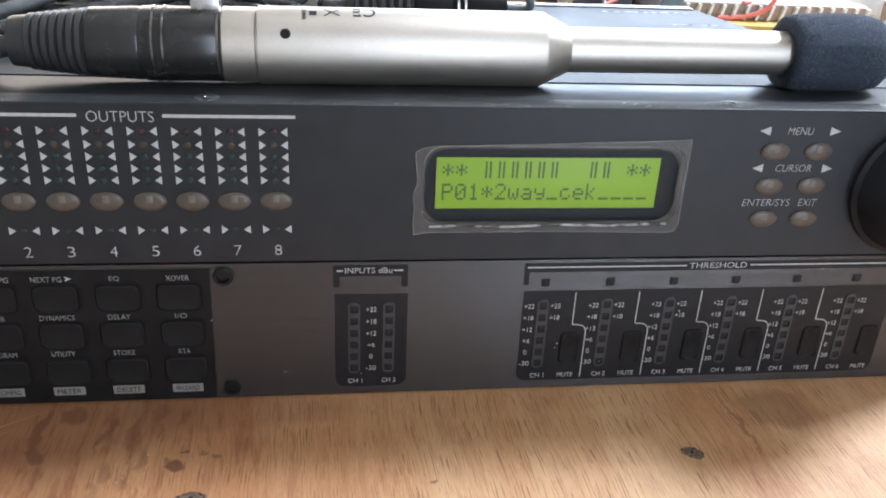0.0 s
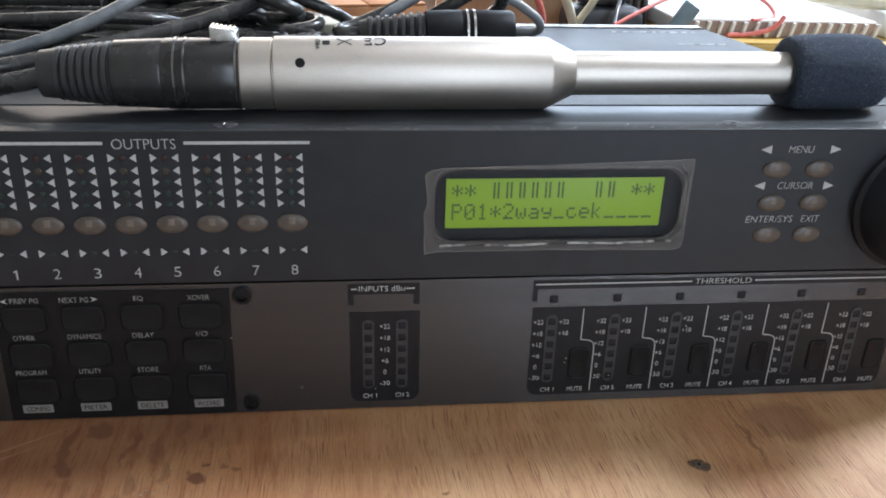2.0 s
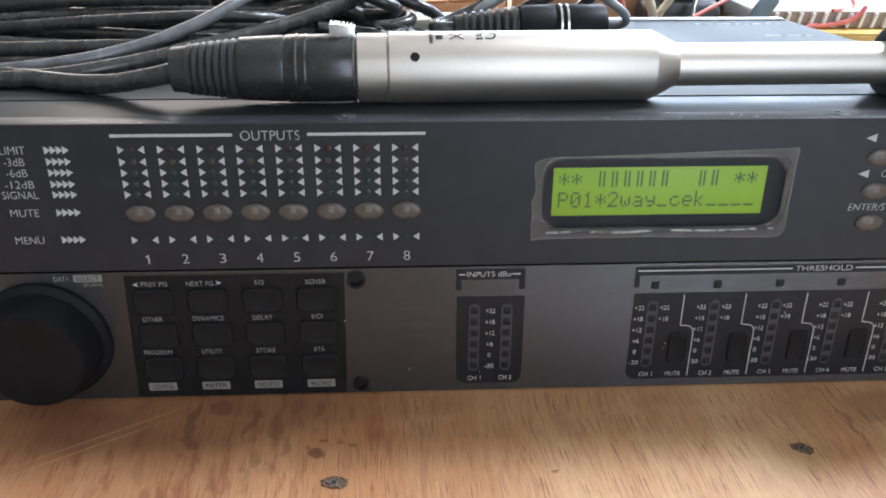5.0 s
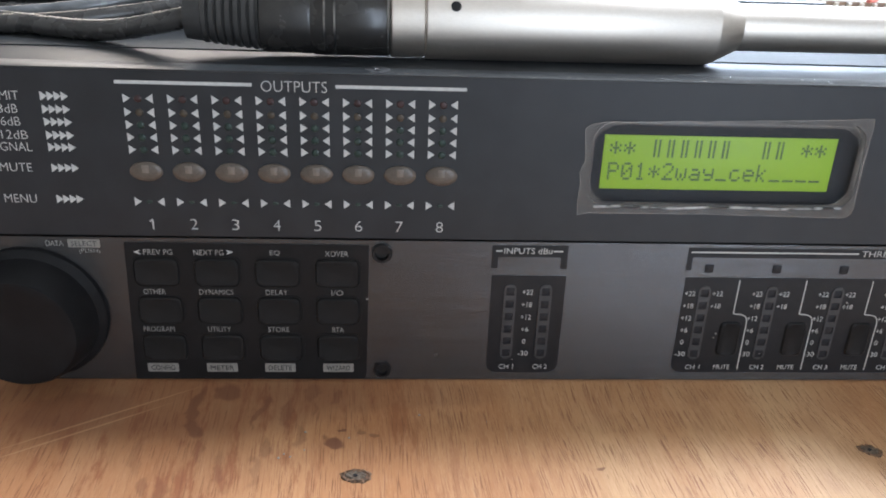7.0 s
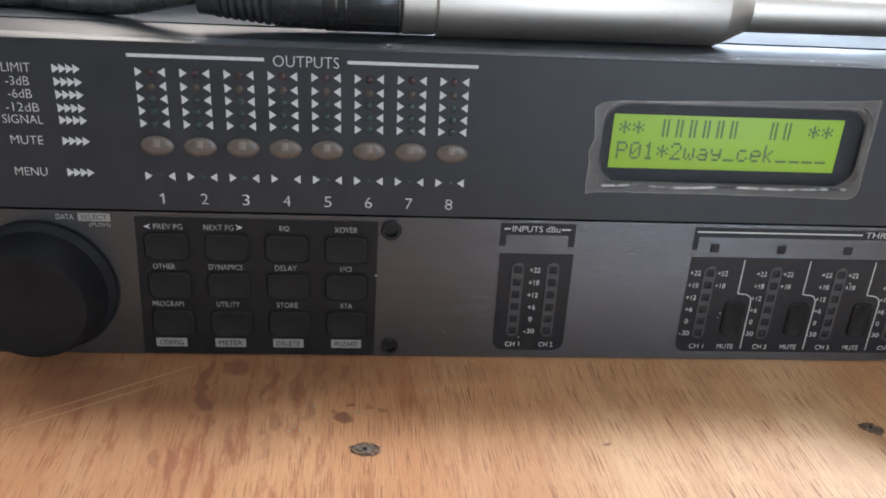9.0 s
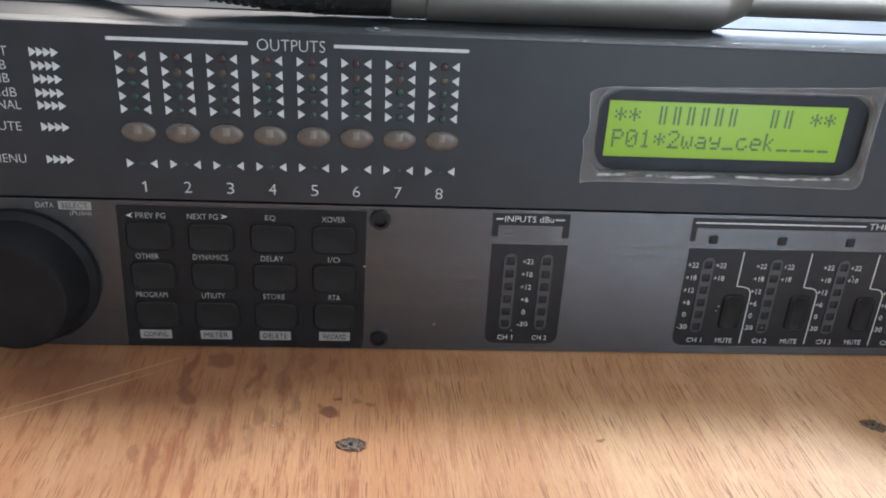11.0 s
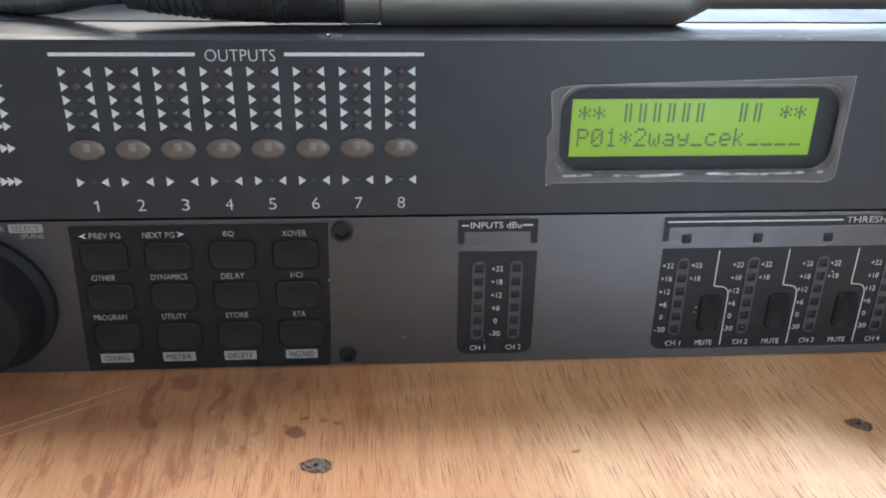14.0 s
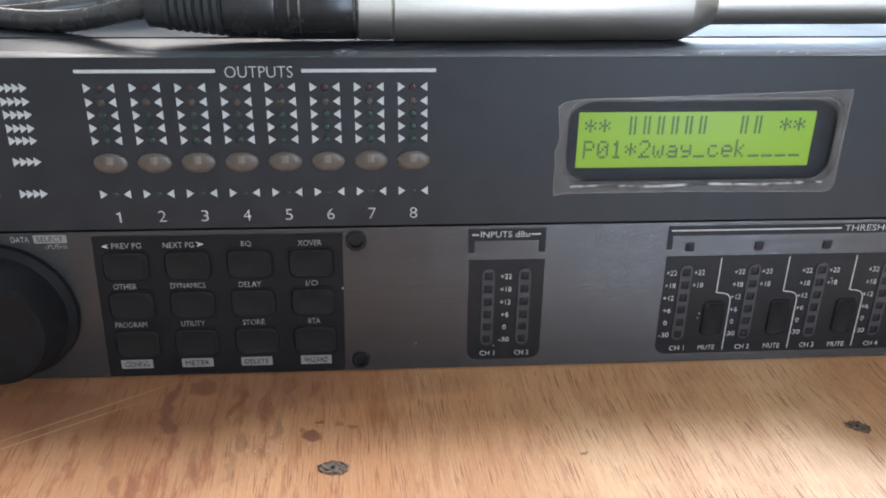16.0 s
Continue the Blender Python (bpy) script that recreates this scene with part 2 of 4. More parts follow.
    pore = math_of("MULTIPLY", ramp(pores, 0.60, 0.635, 0, 0.85), ramp(noise_of(along(0.4), 60, 3), 0.32, 0.58, 0.35, 1.0))
    col = mix(pore, col, (0.21, 0.082, 0.034))
    lines = math_of("MULTIPLY", ramp(noise_of(along(0.03), 1300, 2, 0.5), 0.60, 0.64, 0, 0.3), ramp(noise_of(along(0.3), 35, 3), 0.38, 0.6, 0.25, 1.0))
    col = mix(lines, col, (0.25, 0.088, 0.032))
    fleck = ramp(noise_of(along(0.12), 1300, 1), 0.70, 0.75, 0, 0.45)
    col = mix(fleck, col, (0.17, 0.07, 0.033))
    # stains: x, y, half width, half length, turn, strength; the broad patches by the unit also paint in shade
    warp = n.new("ShaderNodeTexNoise")
    warp.inputs["Scale"].default_value, warp.inputs["Detail"].default_value = 130, 4
    l.new(tc.outputs["Object"], warp.inputs["Vector"])
    off = n.new("ShaderNodeVectorMath")
    off.operation = "MULTIPLY_ADD"
    l.new(warp.outputs["Color"], off.inputs[0])
    off.inputs[1].default_value, off.inputs[2].default_value = (0.009, 0.009, 0), (-0.0045, -0.0045, 0)
    moved = n.new("ShaderNodeVectorMath")
    l.new(tc.outputs["Object"], moved.inputs[0])
    l.new(off.outputs[0], moved.inputs[1])
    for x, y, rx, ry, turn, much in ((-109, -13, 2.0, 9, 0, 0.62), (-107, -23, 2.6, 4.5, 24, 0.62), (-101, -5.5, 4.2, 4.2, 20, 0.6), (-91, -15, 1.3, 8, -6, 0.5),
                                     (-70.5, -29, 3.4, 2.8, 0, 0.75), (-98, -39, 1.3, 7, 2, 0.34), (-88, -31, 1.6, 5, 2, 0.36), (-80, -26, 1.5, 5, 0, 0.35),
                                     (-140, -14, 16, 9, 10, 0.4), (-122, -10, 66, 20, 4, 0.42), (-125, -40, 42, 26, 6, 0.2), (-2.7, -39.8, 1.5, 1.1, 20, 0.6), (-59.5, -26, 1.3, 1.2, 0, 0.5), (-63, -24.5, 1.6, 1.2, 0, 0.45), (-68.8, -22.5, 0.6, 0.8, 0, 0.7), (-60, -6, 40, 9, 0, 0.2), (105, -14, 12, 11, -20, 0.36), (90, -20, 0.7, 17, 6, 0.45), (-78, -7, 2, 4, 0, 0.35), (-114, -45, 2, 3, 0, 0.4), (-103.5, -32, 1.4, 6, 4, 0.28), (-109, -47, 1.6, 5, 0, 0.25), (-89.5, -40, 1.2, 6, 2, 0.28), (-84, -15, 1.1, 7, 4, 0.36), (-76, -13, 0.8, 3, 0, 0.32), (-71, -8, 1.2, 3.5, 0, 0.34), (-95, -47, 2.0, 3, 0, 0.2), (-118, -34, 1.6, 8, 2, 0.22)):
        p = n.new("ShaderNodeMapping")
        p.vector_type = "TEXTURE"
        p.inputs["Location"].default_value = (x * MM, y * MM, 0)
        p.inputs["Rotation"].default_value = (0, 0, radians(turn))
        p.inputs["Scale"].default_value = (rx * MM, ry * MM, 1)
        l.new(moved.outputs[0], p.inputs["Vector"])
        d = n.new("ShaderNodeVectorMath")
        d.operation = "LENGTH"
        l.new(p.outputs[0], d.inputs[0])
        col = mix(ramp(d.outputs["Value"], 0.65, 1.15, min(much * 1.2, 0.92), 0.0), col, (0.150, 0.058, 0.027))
    # two pale scratches
    for x, y, half, turn in ((-132, -17.8, 29, 33), (-136, -24.5, 25, 33)):
        p = n.new("ShaderNodeMapping")
        p.vector_type = "TEXTURE"
        p.inputs["Location"].default_value = (x * MM, y * MM, 0)
        p.inputs["Rotation"].default_value = (0, 0, radians(turn))
        p.inputs["Scale"].default_value = (half * MM, 0.4 * MM, 1)
        l.new(tc.outputs["Object"], p.inputs["Vector"])
        d = n.new("ShaderNodeVectorMath")
        d.operation = "LENGTH"
        l.new(p.outputs[0], d.inputs[0])
        col = mix(ramp(d.outputs["Value"], 0.5, 1.2, 0.34, 0.0), col, (0.60, 0.38, 0.20))
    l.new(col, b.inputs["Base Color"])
    b.inputs["Roughness"].default_value = 0.62
    k = n.new("ShaderNodeBump")
    k.inputs["Strength"].default_value, k.inputs["Distance"].default_value = 0.35, 0.0003
    l.new(math_of("SUBTRACT", streak, math_of("MULTIPLY", pore, 0.3)), k.inputs["Height"])
    l.new(k.outputs["Normal"], b.inputs["Normal"])
    return m


PLYWOOD = plywood()


# ---- builders: all geometry in millimetres ----
WORLD_OF = {}


def thing(name, at, label, category, group="", kind=""):
    ob = new(name)
    ob.empty_display_size = 0.01
    ob.location = Vector(at) * MM
    WORLD_OF[ob] = Matrix.Translation(ob.location)
    return tagged(ob, label, category, group, kind)


def mesh_of(name, bm, smooth=None):
    bmesh.ops.scale(bm, vec=(MM, MM, MM), verts=bm.verts)
    bmesh.ops.recalc_face_normals(bm, faces=bm.faces)
    me = bpy.data.meshes.new(name)
    bm.to_mesh(me)
    bm.free()
    if smooth:
        me.shade_smooth()
        me.set_sharp_from_angle(angle=radians(smooth))
    return me


def part(name, bm, material, parent=None, label="", at=(0, 0, 0), smooth=35, turn=None):
    """Links a bmesh (or a shared mesh) as one object under its thing or part."""
    me = bm if isinstance(bm, bpy.types.Mesh) else mesh_of(name, bm, smooth)
    if not me.materials:
        me.materials.append(material)
    ob = new(name, me)
    m = Matrix.Translation(Vector(at) * MM)
    if turn:
        m = m @ Euler([radians(a) for a in turn]).to_matrix().to_4x4()
    ob.matrix_basis = m
    WORLD_OF[ob] = m
    if parent:
        ob.parent = parent
        ob.matrix_parent_inverse = WORLD_OF[parent].inverted()
    return tagged(ob, label)


def bm_box(x0, x1, y0, y1, z0, z1, bevel=0.0, seg=2, bm=None):
    bm = bm or bmesh.new()
    g = bmesh.ops.create_cube(bm, size=1)["verts"]
    bmesh.ops.scale(bm, vec=(x1 - x0, y1 - y0, z1 - z0), verts=g)
    bmesh.ops.translate(bm, vec=((x0 + x1) / 2, (y0 + y1) / 2, (z0 + z1) / 2), verts=g)
    if bevel:
        es = list({e for v in g for e in v.link_edges})
        bmesh.ops.bevel(bm, geom=es, offset=bevel, segments=seg, profile=0.5, affect="EDGES")
    return bm


def rounded(x0, x1, z0, z1, r=1.0, seg=5, only=(1, 1, 1, 1)):
    """Outline of a rectangle with rounded corners: bottom left, bottom right, top right, top left."""
    out = []
    for i, (cx, cz, a) in enumerate(((x0, z0, 180), (x1, z0, 270), (x1, z1, 0), (x0, z1, 90))):
        if not only[i]:
            out.append((cx, cz))
            continue
        ox, oz = cx + (r if cx == x0 else -r), cz + (r if cz == z0 else -r)
        for k in range(seg + 1):
            t = radians(a + 90 * k / seg)
            out.append((ox + r * math.cos(t), oz + r * math.sin(t)))
    return out


def ellipse(cx, cz, rx, rz, seg=28):
    return [(cx + rx * math.cos(2 * math.pi * k / seg), cz + rz * math.sin(2 * math.pi * k / seg)) for k in range(seg)]


def plate(outer, holes, y0, y1, bm=None):
    """A flat plate in the xz plane with holes through it; front at y0, back at y1."""
    bm = bm or bmesh.new()
    es = []
    for loop in (outer, *holes):
        vs = [bm.verts.new((x, y1, z)) for x, z in loop]
        es += [bm.edges.new((vs[i], vs[(i + 1) % len(vs)])) for i in range(len(vs))]
    fs = [g for g in bmesh.ops.triangle_fill(bm, use_beauty=True, use_dissolve=True, edges=es)["geom"] if isinstance(g, bmesh.types.BMFace)]
    g = bmesh.ops.extrude_face_region(bm, geom=fs)["geom"]
    bmesh.ops.translate(bm, vec=(0, y0 - y1, 0), verts=[v for v in g if isinstance(v, bmesh.types.BMVert)])
    return bm


def lathe(profile, centre, axis="x", seg=48, bm=None, close=True):
    """A turned body: (along, radius) steps about an axis through centre."""
    bm = bm or bmesh.new()
    rings = []
    for a, r in profile:
        ring = []
        for k in range(seg):
            t = 2 * math.pi * k / seg
            c, s = r * math.cos(t), r * math.sin(t)
            p = {"x": (a, c, s), "y": (c, a, s), "z": (c, s, a)}[axis]
            ring.append(bm.verts.new((centre[0] + p[0], centre[1] + p[1], centre[2] + p[2])))
        rings.append(ring)
    for u, v in zip(rings, rings[1:]):
        for k in range(seg):
            bm.faces.new((u[k], u[(k + 1) % seg], v[(k + 1) % seg], v[k]))
    if close:
        bm.faces.new(rings[0])
        bm.faces.new(rings[-1])
    return bm


def lettering(text, x0, x1, z0, z1, y, slant=0.0, bold=0.0, deep=0.08):
    """Raised print: the words fill the given rectangle of the xz plane, facing -y."""
    cu = bpy.data.curves.new("lettering", "FONT")
    cu.body, cu.size, cu.resolution_u, cu.offset = text, 1.0, 3, bold
    ob = bpy.data.objects.new("lettering", cu)
    scene.collection.objects.link(ob)
    me = bpy.data.meshes.new_from_object(ob.evaluated_get(bpy.context.evaluated_depsgraph_get()))
    bpy.data.objects.remove(ob)
    bm = bmesh.new()
    bm.from_mesh(me)
    bpy.data.meshes.remove(me)
    xs, ys = [v.co.x for v in bm.verts], [v.co.y for v in bm.verts]
    a0, a1, b0, b1 = min(xs), max(xs), min(ys), max(ys)
    for v in bm.verts:
        h = z0 + (v.co.y - b0) / (b1 - b0) * (z1 - z0)
        v.co = (x0 + (v.co.x - a0) / (a1 - a0) * (x1 - x0) + slant * (h - (z0 + z1) / 2), y, h)
    g = bmesh.ops.extrude_face_region(bm, geom=bm.faces[:])["geom"]
    bmesh.ops.translate(bm, vec=(0, -deep, 0), verts=[v for v in g if isinstance(v, bmesh.types.BMVert)])
    return bm


def words(text, cx, cz, width, height, parent, material=None, y=0.0, slant=0.0, bold=-0.013):
    return part("legend", lettering(text, cx - width / 2, cx + width / 2, cz - height / 2, cz + height / 2, y, slant, bold), material or PRINT, parent, smooth=None)


def strip(points, width, y, deep=0.08):
    """A flat printed line of even width along points of the xz plane."""
    bm = bmesh.new()
    left, right = [], []
    for i, (x, z) in enumerate(points):
        a, c = points[max(i - 1, 0)], points[min(i + 1, len(points) - 1)]
        dx, dz = c[0] - a[0], c[1] - a[1]
        k = math.hypot(dx, dz)
        nx, nz = -dz / k * width / 2, dx / k * width / 2
        left.append((x + nx, z + nz)), right.append((x - nx, z - nz))
    fs = []
    for i in range(len(points) - 1):
        fs.append(bm.faces.new([bm.verts.new((p[0], y, p[1])) for p in (left[i], left[i + 1], right[i + 1], right[i])]))
    bmesh.ops.remove_doubles(bm, verts=bm.verts, dist=1e-4)
    g = bmesh.ops.extrude_face_region(bm, geom=bm.faces[:])["geom"]
    bmesh.ops.translate(bm, vec=(0, -deep, 0), verts=[v for v in g if isinstance(v, bmesh.types.BMVert)])
    return bm


def cable(name, points, radius, material, label, parent=None, group=""):
    """A smooth round cable through the points."""
    cu = bpy.data.curves.new(name, "CURVE")
    cu.dimensions, cu.bevel_depth, cu.bevel_resolution, cu.resolution_u, cu.use_fill_caps = "3D", radius * MM, 3, 10, True
    sp = cu.splines.new("BEZIER")
    sp.bezier_points.add(len(points) - 1)
    for p, co in zip(sp.bezier_points, points):
        p.co = Vector(co) * MM
        p.handle_left_type = p.handle_right_type = "AUTO"
    ob = bpy.data.objects.new(name, cu)
    scene.collection.objects.link(ob)
    me = bpy.data.meshes.new_from_object(ob.evaluated_get(bpy.context.evaluated_depsgraph_get()))
    bpy.data.objects.remove(ob)
    me.materials.clear()
    me.materials.append(material)
    me.shade_smooth()
    if parent:
        return part(name, me, material, parent, label)
    return tagged(new(name, me), label, "cable", group)


# ---- room ----
def wall(name, x0, x1, y0, y1, z0, z1, opening=None, material=None):
    """A wall; opening: (axis range, z range) cut through it."""
    bm = bmesh.new()
    if not opening:
        bm_box(x0, x1, y0, y1, z0, z1, bm=bm)
    else:
        a, c, lo, hi = opening
        bm_box(x0, a, y0, y1, z0, z1, bm=bm), bm_box(c, x1, y0, y1, z0, z1, bm=bm)
        bm_box(a, c, y0, y1, hi, z1, bm=bm)
        if lo > z0:
            bm_box(a, c, y0, y1, z0, lo, bm=bm)
    ob = part(name, bm, material or WALL, smooth=None)
    return tagged(ob, "cream painted plaster wall of the workroom", "wall", kind="structure")


wall("wall_north", -150, 1900, 2000, 2150, -750, 2600, (50, 1450, 400, 1300))
# opening cut for the added warm lamp
wall("wall_north_west", -1900, -150, 2000, 2150, -750, 2600, (-1080, -160, 350, 1250))
# opening cut for the added lamp behind the camera
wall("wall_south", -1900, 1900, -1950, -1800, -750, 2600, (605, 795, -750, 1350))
wall("wall_west", -2050, -1900, -1950, 2150, -750, 2600)
bm = bmesh.new()
for y0, y1, z0, z1 in ((-1950, 560, -750, 2600), (1040, 2150, -750, 2600), (560, 1040, -750, 1780), (560, 1040, 2260, 2600)):
    bm_box(1900, 2050, y0, y1, z0, z1, bm=bm)
tagged(part("wall_east", bm, WALL, smooth=None), "cream painted plaster wall with a small high window", "wall", kind="structure")
tagged(part("floor", bm_box(-2050, 2050, -1950, 2150, -850, -750), FLOOR, smooth=None), "grey concrete floor under the bench", "floor", kind="structure")
tagged(part("ceiling", bm_box(-2050, 2050, -1950, 2150, 2600, 2700), CEILING, smooth=None), "off-white ceiling boards over the workroom", "ceiling", kind="structure")

bench = thing("workbench", (0, 200, -750), "bare stained plywood workbench with screwed-down top", "workbench")
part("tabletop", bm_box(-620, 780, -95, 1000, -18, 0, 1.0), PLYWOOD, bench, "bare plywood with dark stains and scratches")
for x in (-560, 660):
    for y in (-80, 880):
        part("leg", bm_box(x, x + 60, y, y + 60, -750, -18, 2), LEG_WOOD, bench)


def sunk_screw(x, y, size, turn):
    """A screw driven below the torn plywood surface: splintered dark rim, worn lens of metal, driver hole."""
    t = thing("sunk_screw", (x, y, 0), "dull steel screw sunk into torn plywood", "screw", "screws in the bench top")
    rnd = random.Random(int(x * 7 + y))
    n = 40

    def ring(bm, a, c, ragged, z0, z1, cx=x, cy=y):
        vs = []
        for k in range(n):
            q = 2 * math.pi * k / n
            point = 0.82 + 0.18 * abs(math.cos(q)) ** 3
            u, v = a * math.cos(q), c * math.sin(q) * point
            f = 1 + ragged * (0.6 * math.sin(3 * q + a * 5 + x) + 0.5 * math.sin(8 * q + c * 9 + y) + 0.35 * rnd.uniform(-1, 1))
            u, v = u * f, v * f
            vs.append(bm.verts.new((cx + u * math.cos(turn) - v * math.sin(turn), cy + u * math.sin(turn) + v * math.cos(turn), rnd.uniform(z0, z1))))
        return vs

    def skin(bm, rings):
        for p, q in zip(rings, rings[1:]):
            for k in range(n):
                bm.faces.new((p[k], p[(k + 1) % n], q[(k + 1) % n], q[k]))
        bm.faces.new(rings[-1])

    bm = bmesh.new()
    skin(bm, [ring(bm, size * 1.08, size * 0.86, 0.11, 0.05, 0.06), ring(bm, size * 0.94, size * 0.74, 0.10, 0.15, 0.8), ring(bm, size * 0.84, size * 0.6, 0.10, 0.1, 0.14)])
    part("torn_rim", bm, STAIN, t, "dark splintered wood", smooth=40)
    bm = bmesh.new()
    skin(bm, [ring(bm, size * 0.74, size * 0.50, 0.16, 0.12, 0.16, x - size * 0.06, y + size * 0.06), ring(bm, size * 0.6, size * 0.38, 0.18, 0.2, 0.9, x - size * 0.06, y + size * 0.06), ring(bm, size * 0.34, size * 0.2, 0.15, 0.25, 0.4, x - size * 0.06, y + size * 0.06)])
    part("screw_head", bm, SCREW, t, smooth=50)
    part("driver_recess", lathe([(0.3, size * 0.19), (0.50, size * 0.16), (0.52, size * 0.04)], (x - size * 0.08, y + size * 0.03, 0), "z", 12), BOLT, t, "dark recess")


sunk_screw(-63.9, -42.3, 3.5, -0.06)
sunk_screw(70.3, -33.2, 3.0, -0.5)


rnd = random.Random(5)
for x, y in ((-82.5, -33.5), (-80.8, -34.6), (-83.6, -35.0), (-78.0, -24.5), (-66.5, -27), (-48, -17), (-30, -20), (-77.5, -32)):
    r = rnd.uniform(0.12, 0.40)
    tagged(part("paint_speck", lathe([(0, r), (0.12, r * 0.8), (0.18, r * 0.3)], (x, y, 0), "z", 8), PRINT_GREY), "tiny white paint speck on the plywood", "speck", "paint specks")


# ---- marks shared by both front panels ----
def arrow_mesh(name, w, h, way, notch=0.0):
    bm = bmesh.new()
    s = 1 if way > 0 else -1
    f = bm.faces.new([bm.verts.new((x * s, 0, z)) for x, z in ((-w / 2, -h / 2), (w / 2, 0), (-w / 2, h / 2), (-w / 2 + notch, 0))[:4 if notch else 3]])
    g = bmesh.ops.extrude_face_region(bm, geom=[f])["geom"]
    bmesh.ops.translate(bm, vec=(0, -0.08, 0), verts=[v for v in g if isinstance(v, bmesh.types.BMVert)])
    me = mesh_of(name, bm)
    me.materials.append(PRINT)
    return me


ARROW_R, ARROW_L = arrow_mesh("arrow_right", 1.75, 2.3, 1), arrow_mesh("arrow_left", 1.75, 2.3, -1)
BIG_R, BIG_L = arrow_mesh("menu_arrow_right", 3.1, 2.5, 1), arrow_mesh("menu_arrow_left", 3.1, 2.5, -1)


def dome(rx, rz, deep, skirt=0.3):
    """A low oval dome facing -y, with its base at y = 0."""
    bm = bmesh.new()
    rings = []
    for a, s in ((0, 1.0), (-skirt, 1.0), (-deep * 0.62, 0.93), (-deep * 0.88, 0.74), (-deep, 0.42)):
        rings.append([bm.verts.new((rx * s * math.cos(2 * math.pi * k / 30), a, rz * s * math.sin(2 * math.pi * k / 30))) for k in range(30)])
    for p, q in zip(rings, rings[1:]):
        for k in range(30):
            bm.faces.new((p[k], p[(k + 1) % 30], q[(k + 1) % 30], q[k]))
    bm.faces.new(rings[-1])
    return bm


def shared(name, bm, material, smooth=40):
    me = mesh_of(name, bm, smooth)
    me.materials.append(material)
    return me


# ---- upper processor ----
ZB, ZT = 44.9, 88.5
upper = thing("speaker_processor", (0, 90, 44.6), "black rack-mount loudspeaker processor with lit green display, on a second unit", "audio processor", "stacked rack units")
WINDOW = rounded(-4.6, 68.4, 55.4, 78.6, 5.0, 6)
bm = plate(rounded(-307, 176, ZB, ZT, 0.5, 2), [WINDOW], 0.0, 2.98)
panel = part("front_panel", bm, BLACK_PAINT, upper, "satin black panel with white print")
part("top_edge", bm_box(-307, 176, -0.05, 8.0, ZT - 0.02, ZT + 0.45, 0.2), COVER_PAINT, panel, "worn bright top edge")

# case: tapers a little towards the back
bm = bmesh.new()
foot = [(-285, 8.0), (156.5, 8.0), (137.5, 176), (-285, 176)]
lo = [bm.verts.new((x, y, ZB + 0.4)) for x, y in foot]
hi = [bm.verts.new((x, y, ZT + 0.3)) for x, y in foot]
bm.faces.new(lo), bm.faces.new(hi)
for k in range(4):
    bm.faces.new((lo[k], lo[(k + 1) % 4], hi[(k + 1) % 4], hi[k]))
bmesh.ops.bevel(bm, geom=bm.edges[:], offset=0.5, segments=2, profile=0.5, affect="EDGES")
case = part("case", bm, COVER_PAINT, upper, "glossy black steel case with scratches")
bm = bmesh.new()
foot = [(-284, 26.5), (153.6, 26.5), (137.2, 175.5), (-284, 175.5)]
lo = [bm.verts.new((x, y, ZT + 0.2)) for x, y in foot]
hi = [bm.verts.new((x, y, ZT + 0.62)) for x, y in foot]
bm.faces.new(lo), bm.faces.new(hi)
for k in range(4):
    bm.faces.new((lo[k], lo[(k + 1) % 4], hi[(k + 1) % 4], hi[k]))
part("cover_sheet", bm, COVER_SHEET, case, "scuffed black cover sheet", smooth=None)
part("rear_lip", bm_box(-280, 137, 168.5, 175.5, ZT + 0.5, ZT + 1.3, 0.3), DULL_STEEL, case, "bare metal rear lip")
for x in (-60.0, 81.3):
    sc = part("cover_screw", lathe([(ZT + 0.1, 3.3), (ZT + 0.55, 3.2), (ZT + 0.75, 2.5), (ZT + 0.72, 0.9), (ZT + 0.45, 0.7)], (x, 5.6, 0), "z", 24), DARK_STEEL, case, "worn countersunk screw")
rnd = random.Random(4)
for k in range(110):
    x, y, w = (rnd.uniform(-120, 150) if k < 46 else rnd.uniform(10, 150)), abs(rnd.gauss(0, 1.6 if k < 46 else 4.0)) % 7.4 + 0.35, rnd.uniform(0.10, 0.42)
    part("paint_chip", bm_box(x - w * rnd.uniform(0.6, 2.2), x + w, y, y + w, ZT + 0.3, ZT + 0.5), STEEL, case, smooth=None)

REMNANT = surface("torn_label_paper", (0.22, 0.22, 0.215), (0.46, 0.46, 0.45), 0.75, scale=500, fine=3000, bump=0.3)
for y0, x0, n in ((159.0, 92, 9), (129.0, 112, 5)):
    for k in range(n):
        x, w, h = x0 + 4.6 * k + rnd.uniform(-0.8, 0.8), rnd.uniform(0.8, 1.9), rnd.uniform(0.5, 1.1)
        part("label_remnant", plate([(x - w, ZT), (x + w, ZT), (x + w, ZT + 0.70), (x - w, ZT + 0.70)], [], y0 - h, y0 + h), REMNANT, case, "torn remains of a pale label", smooth=None)

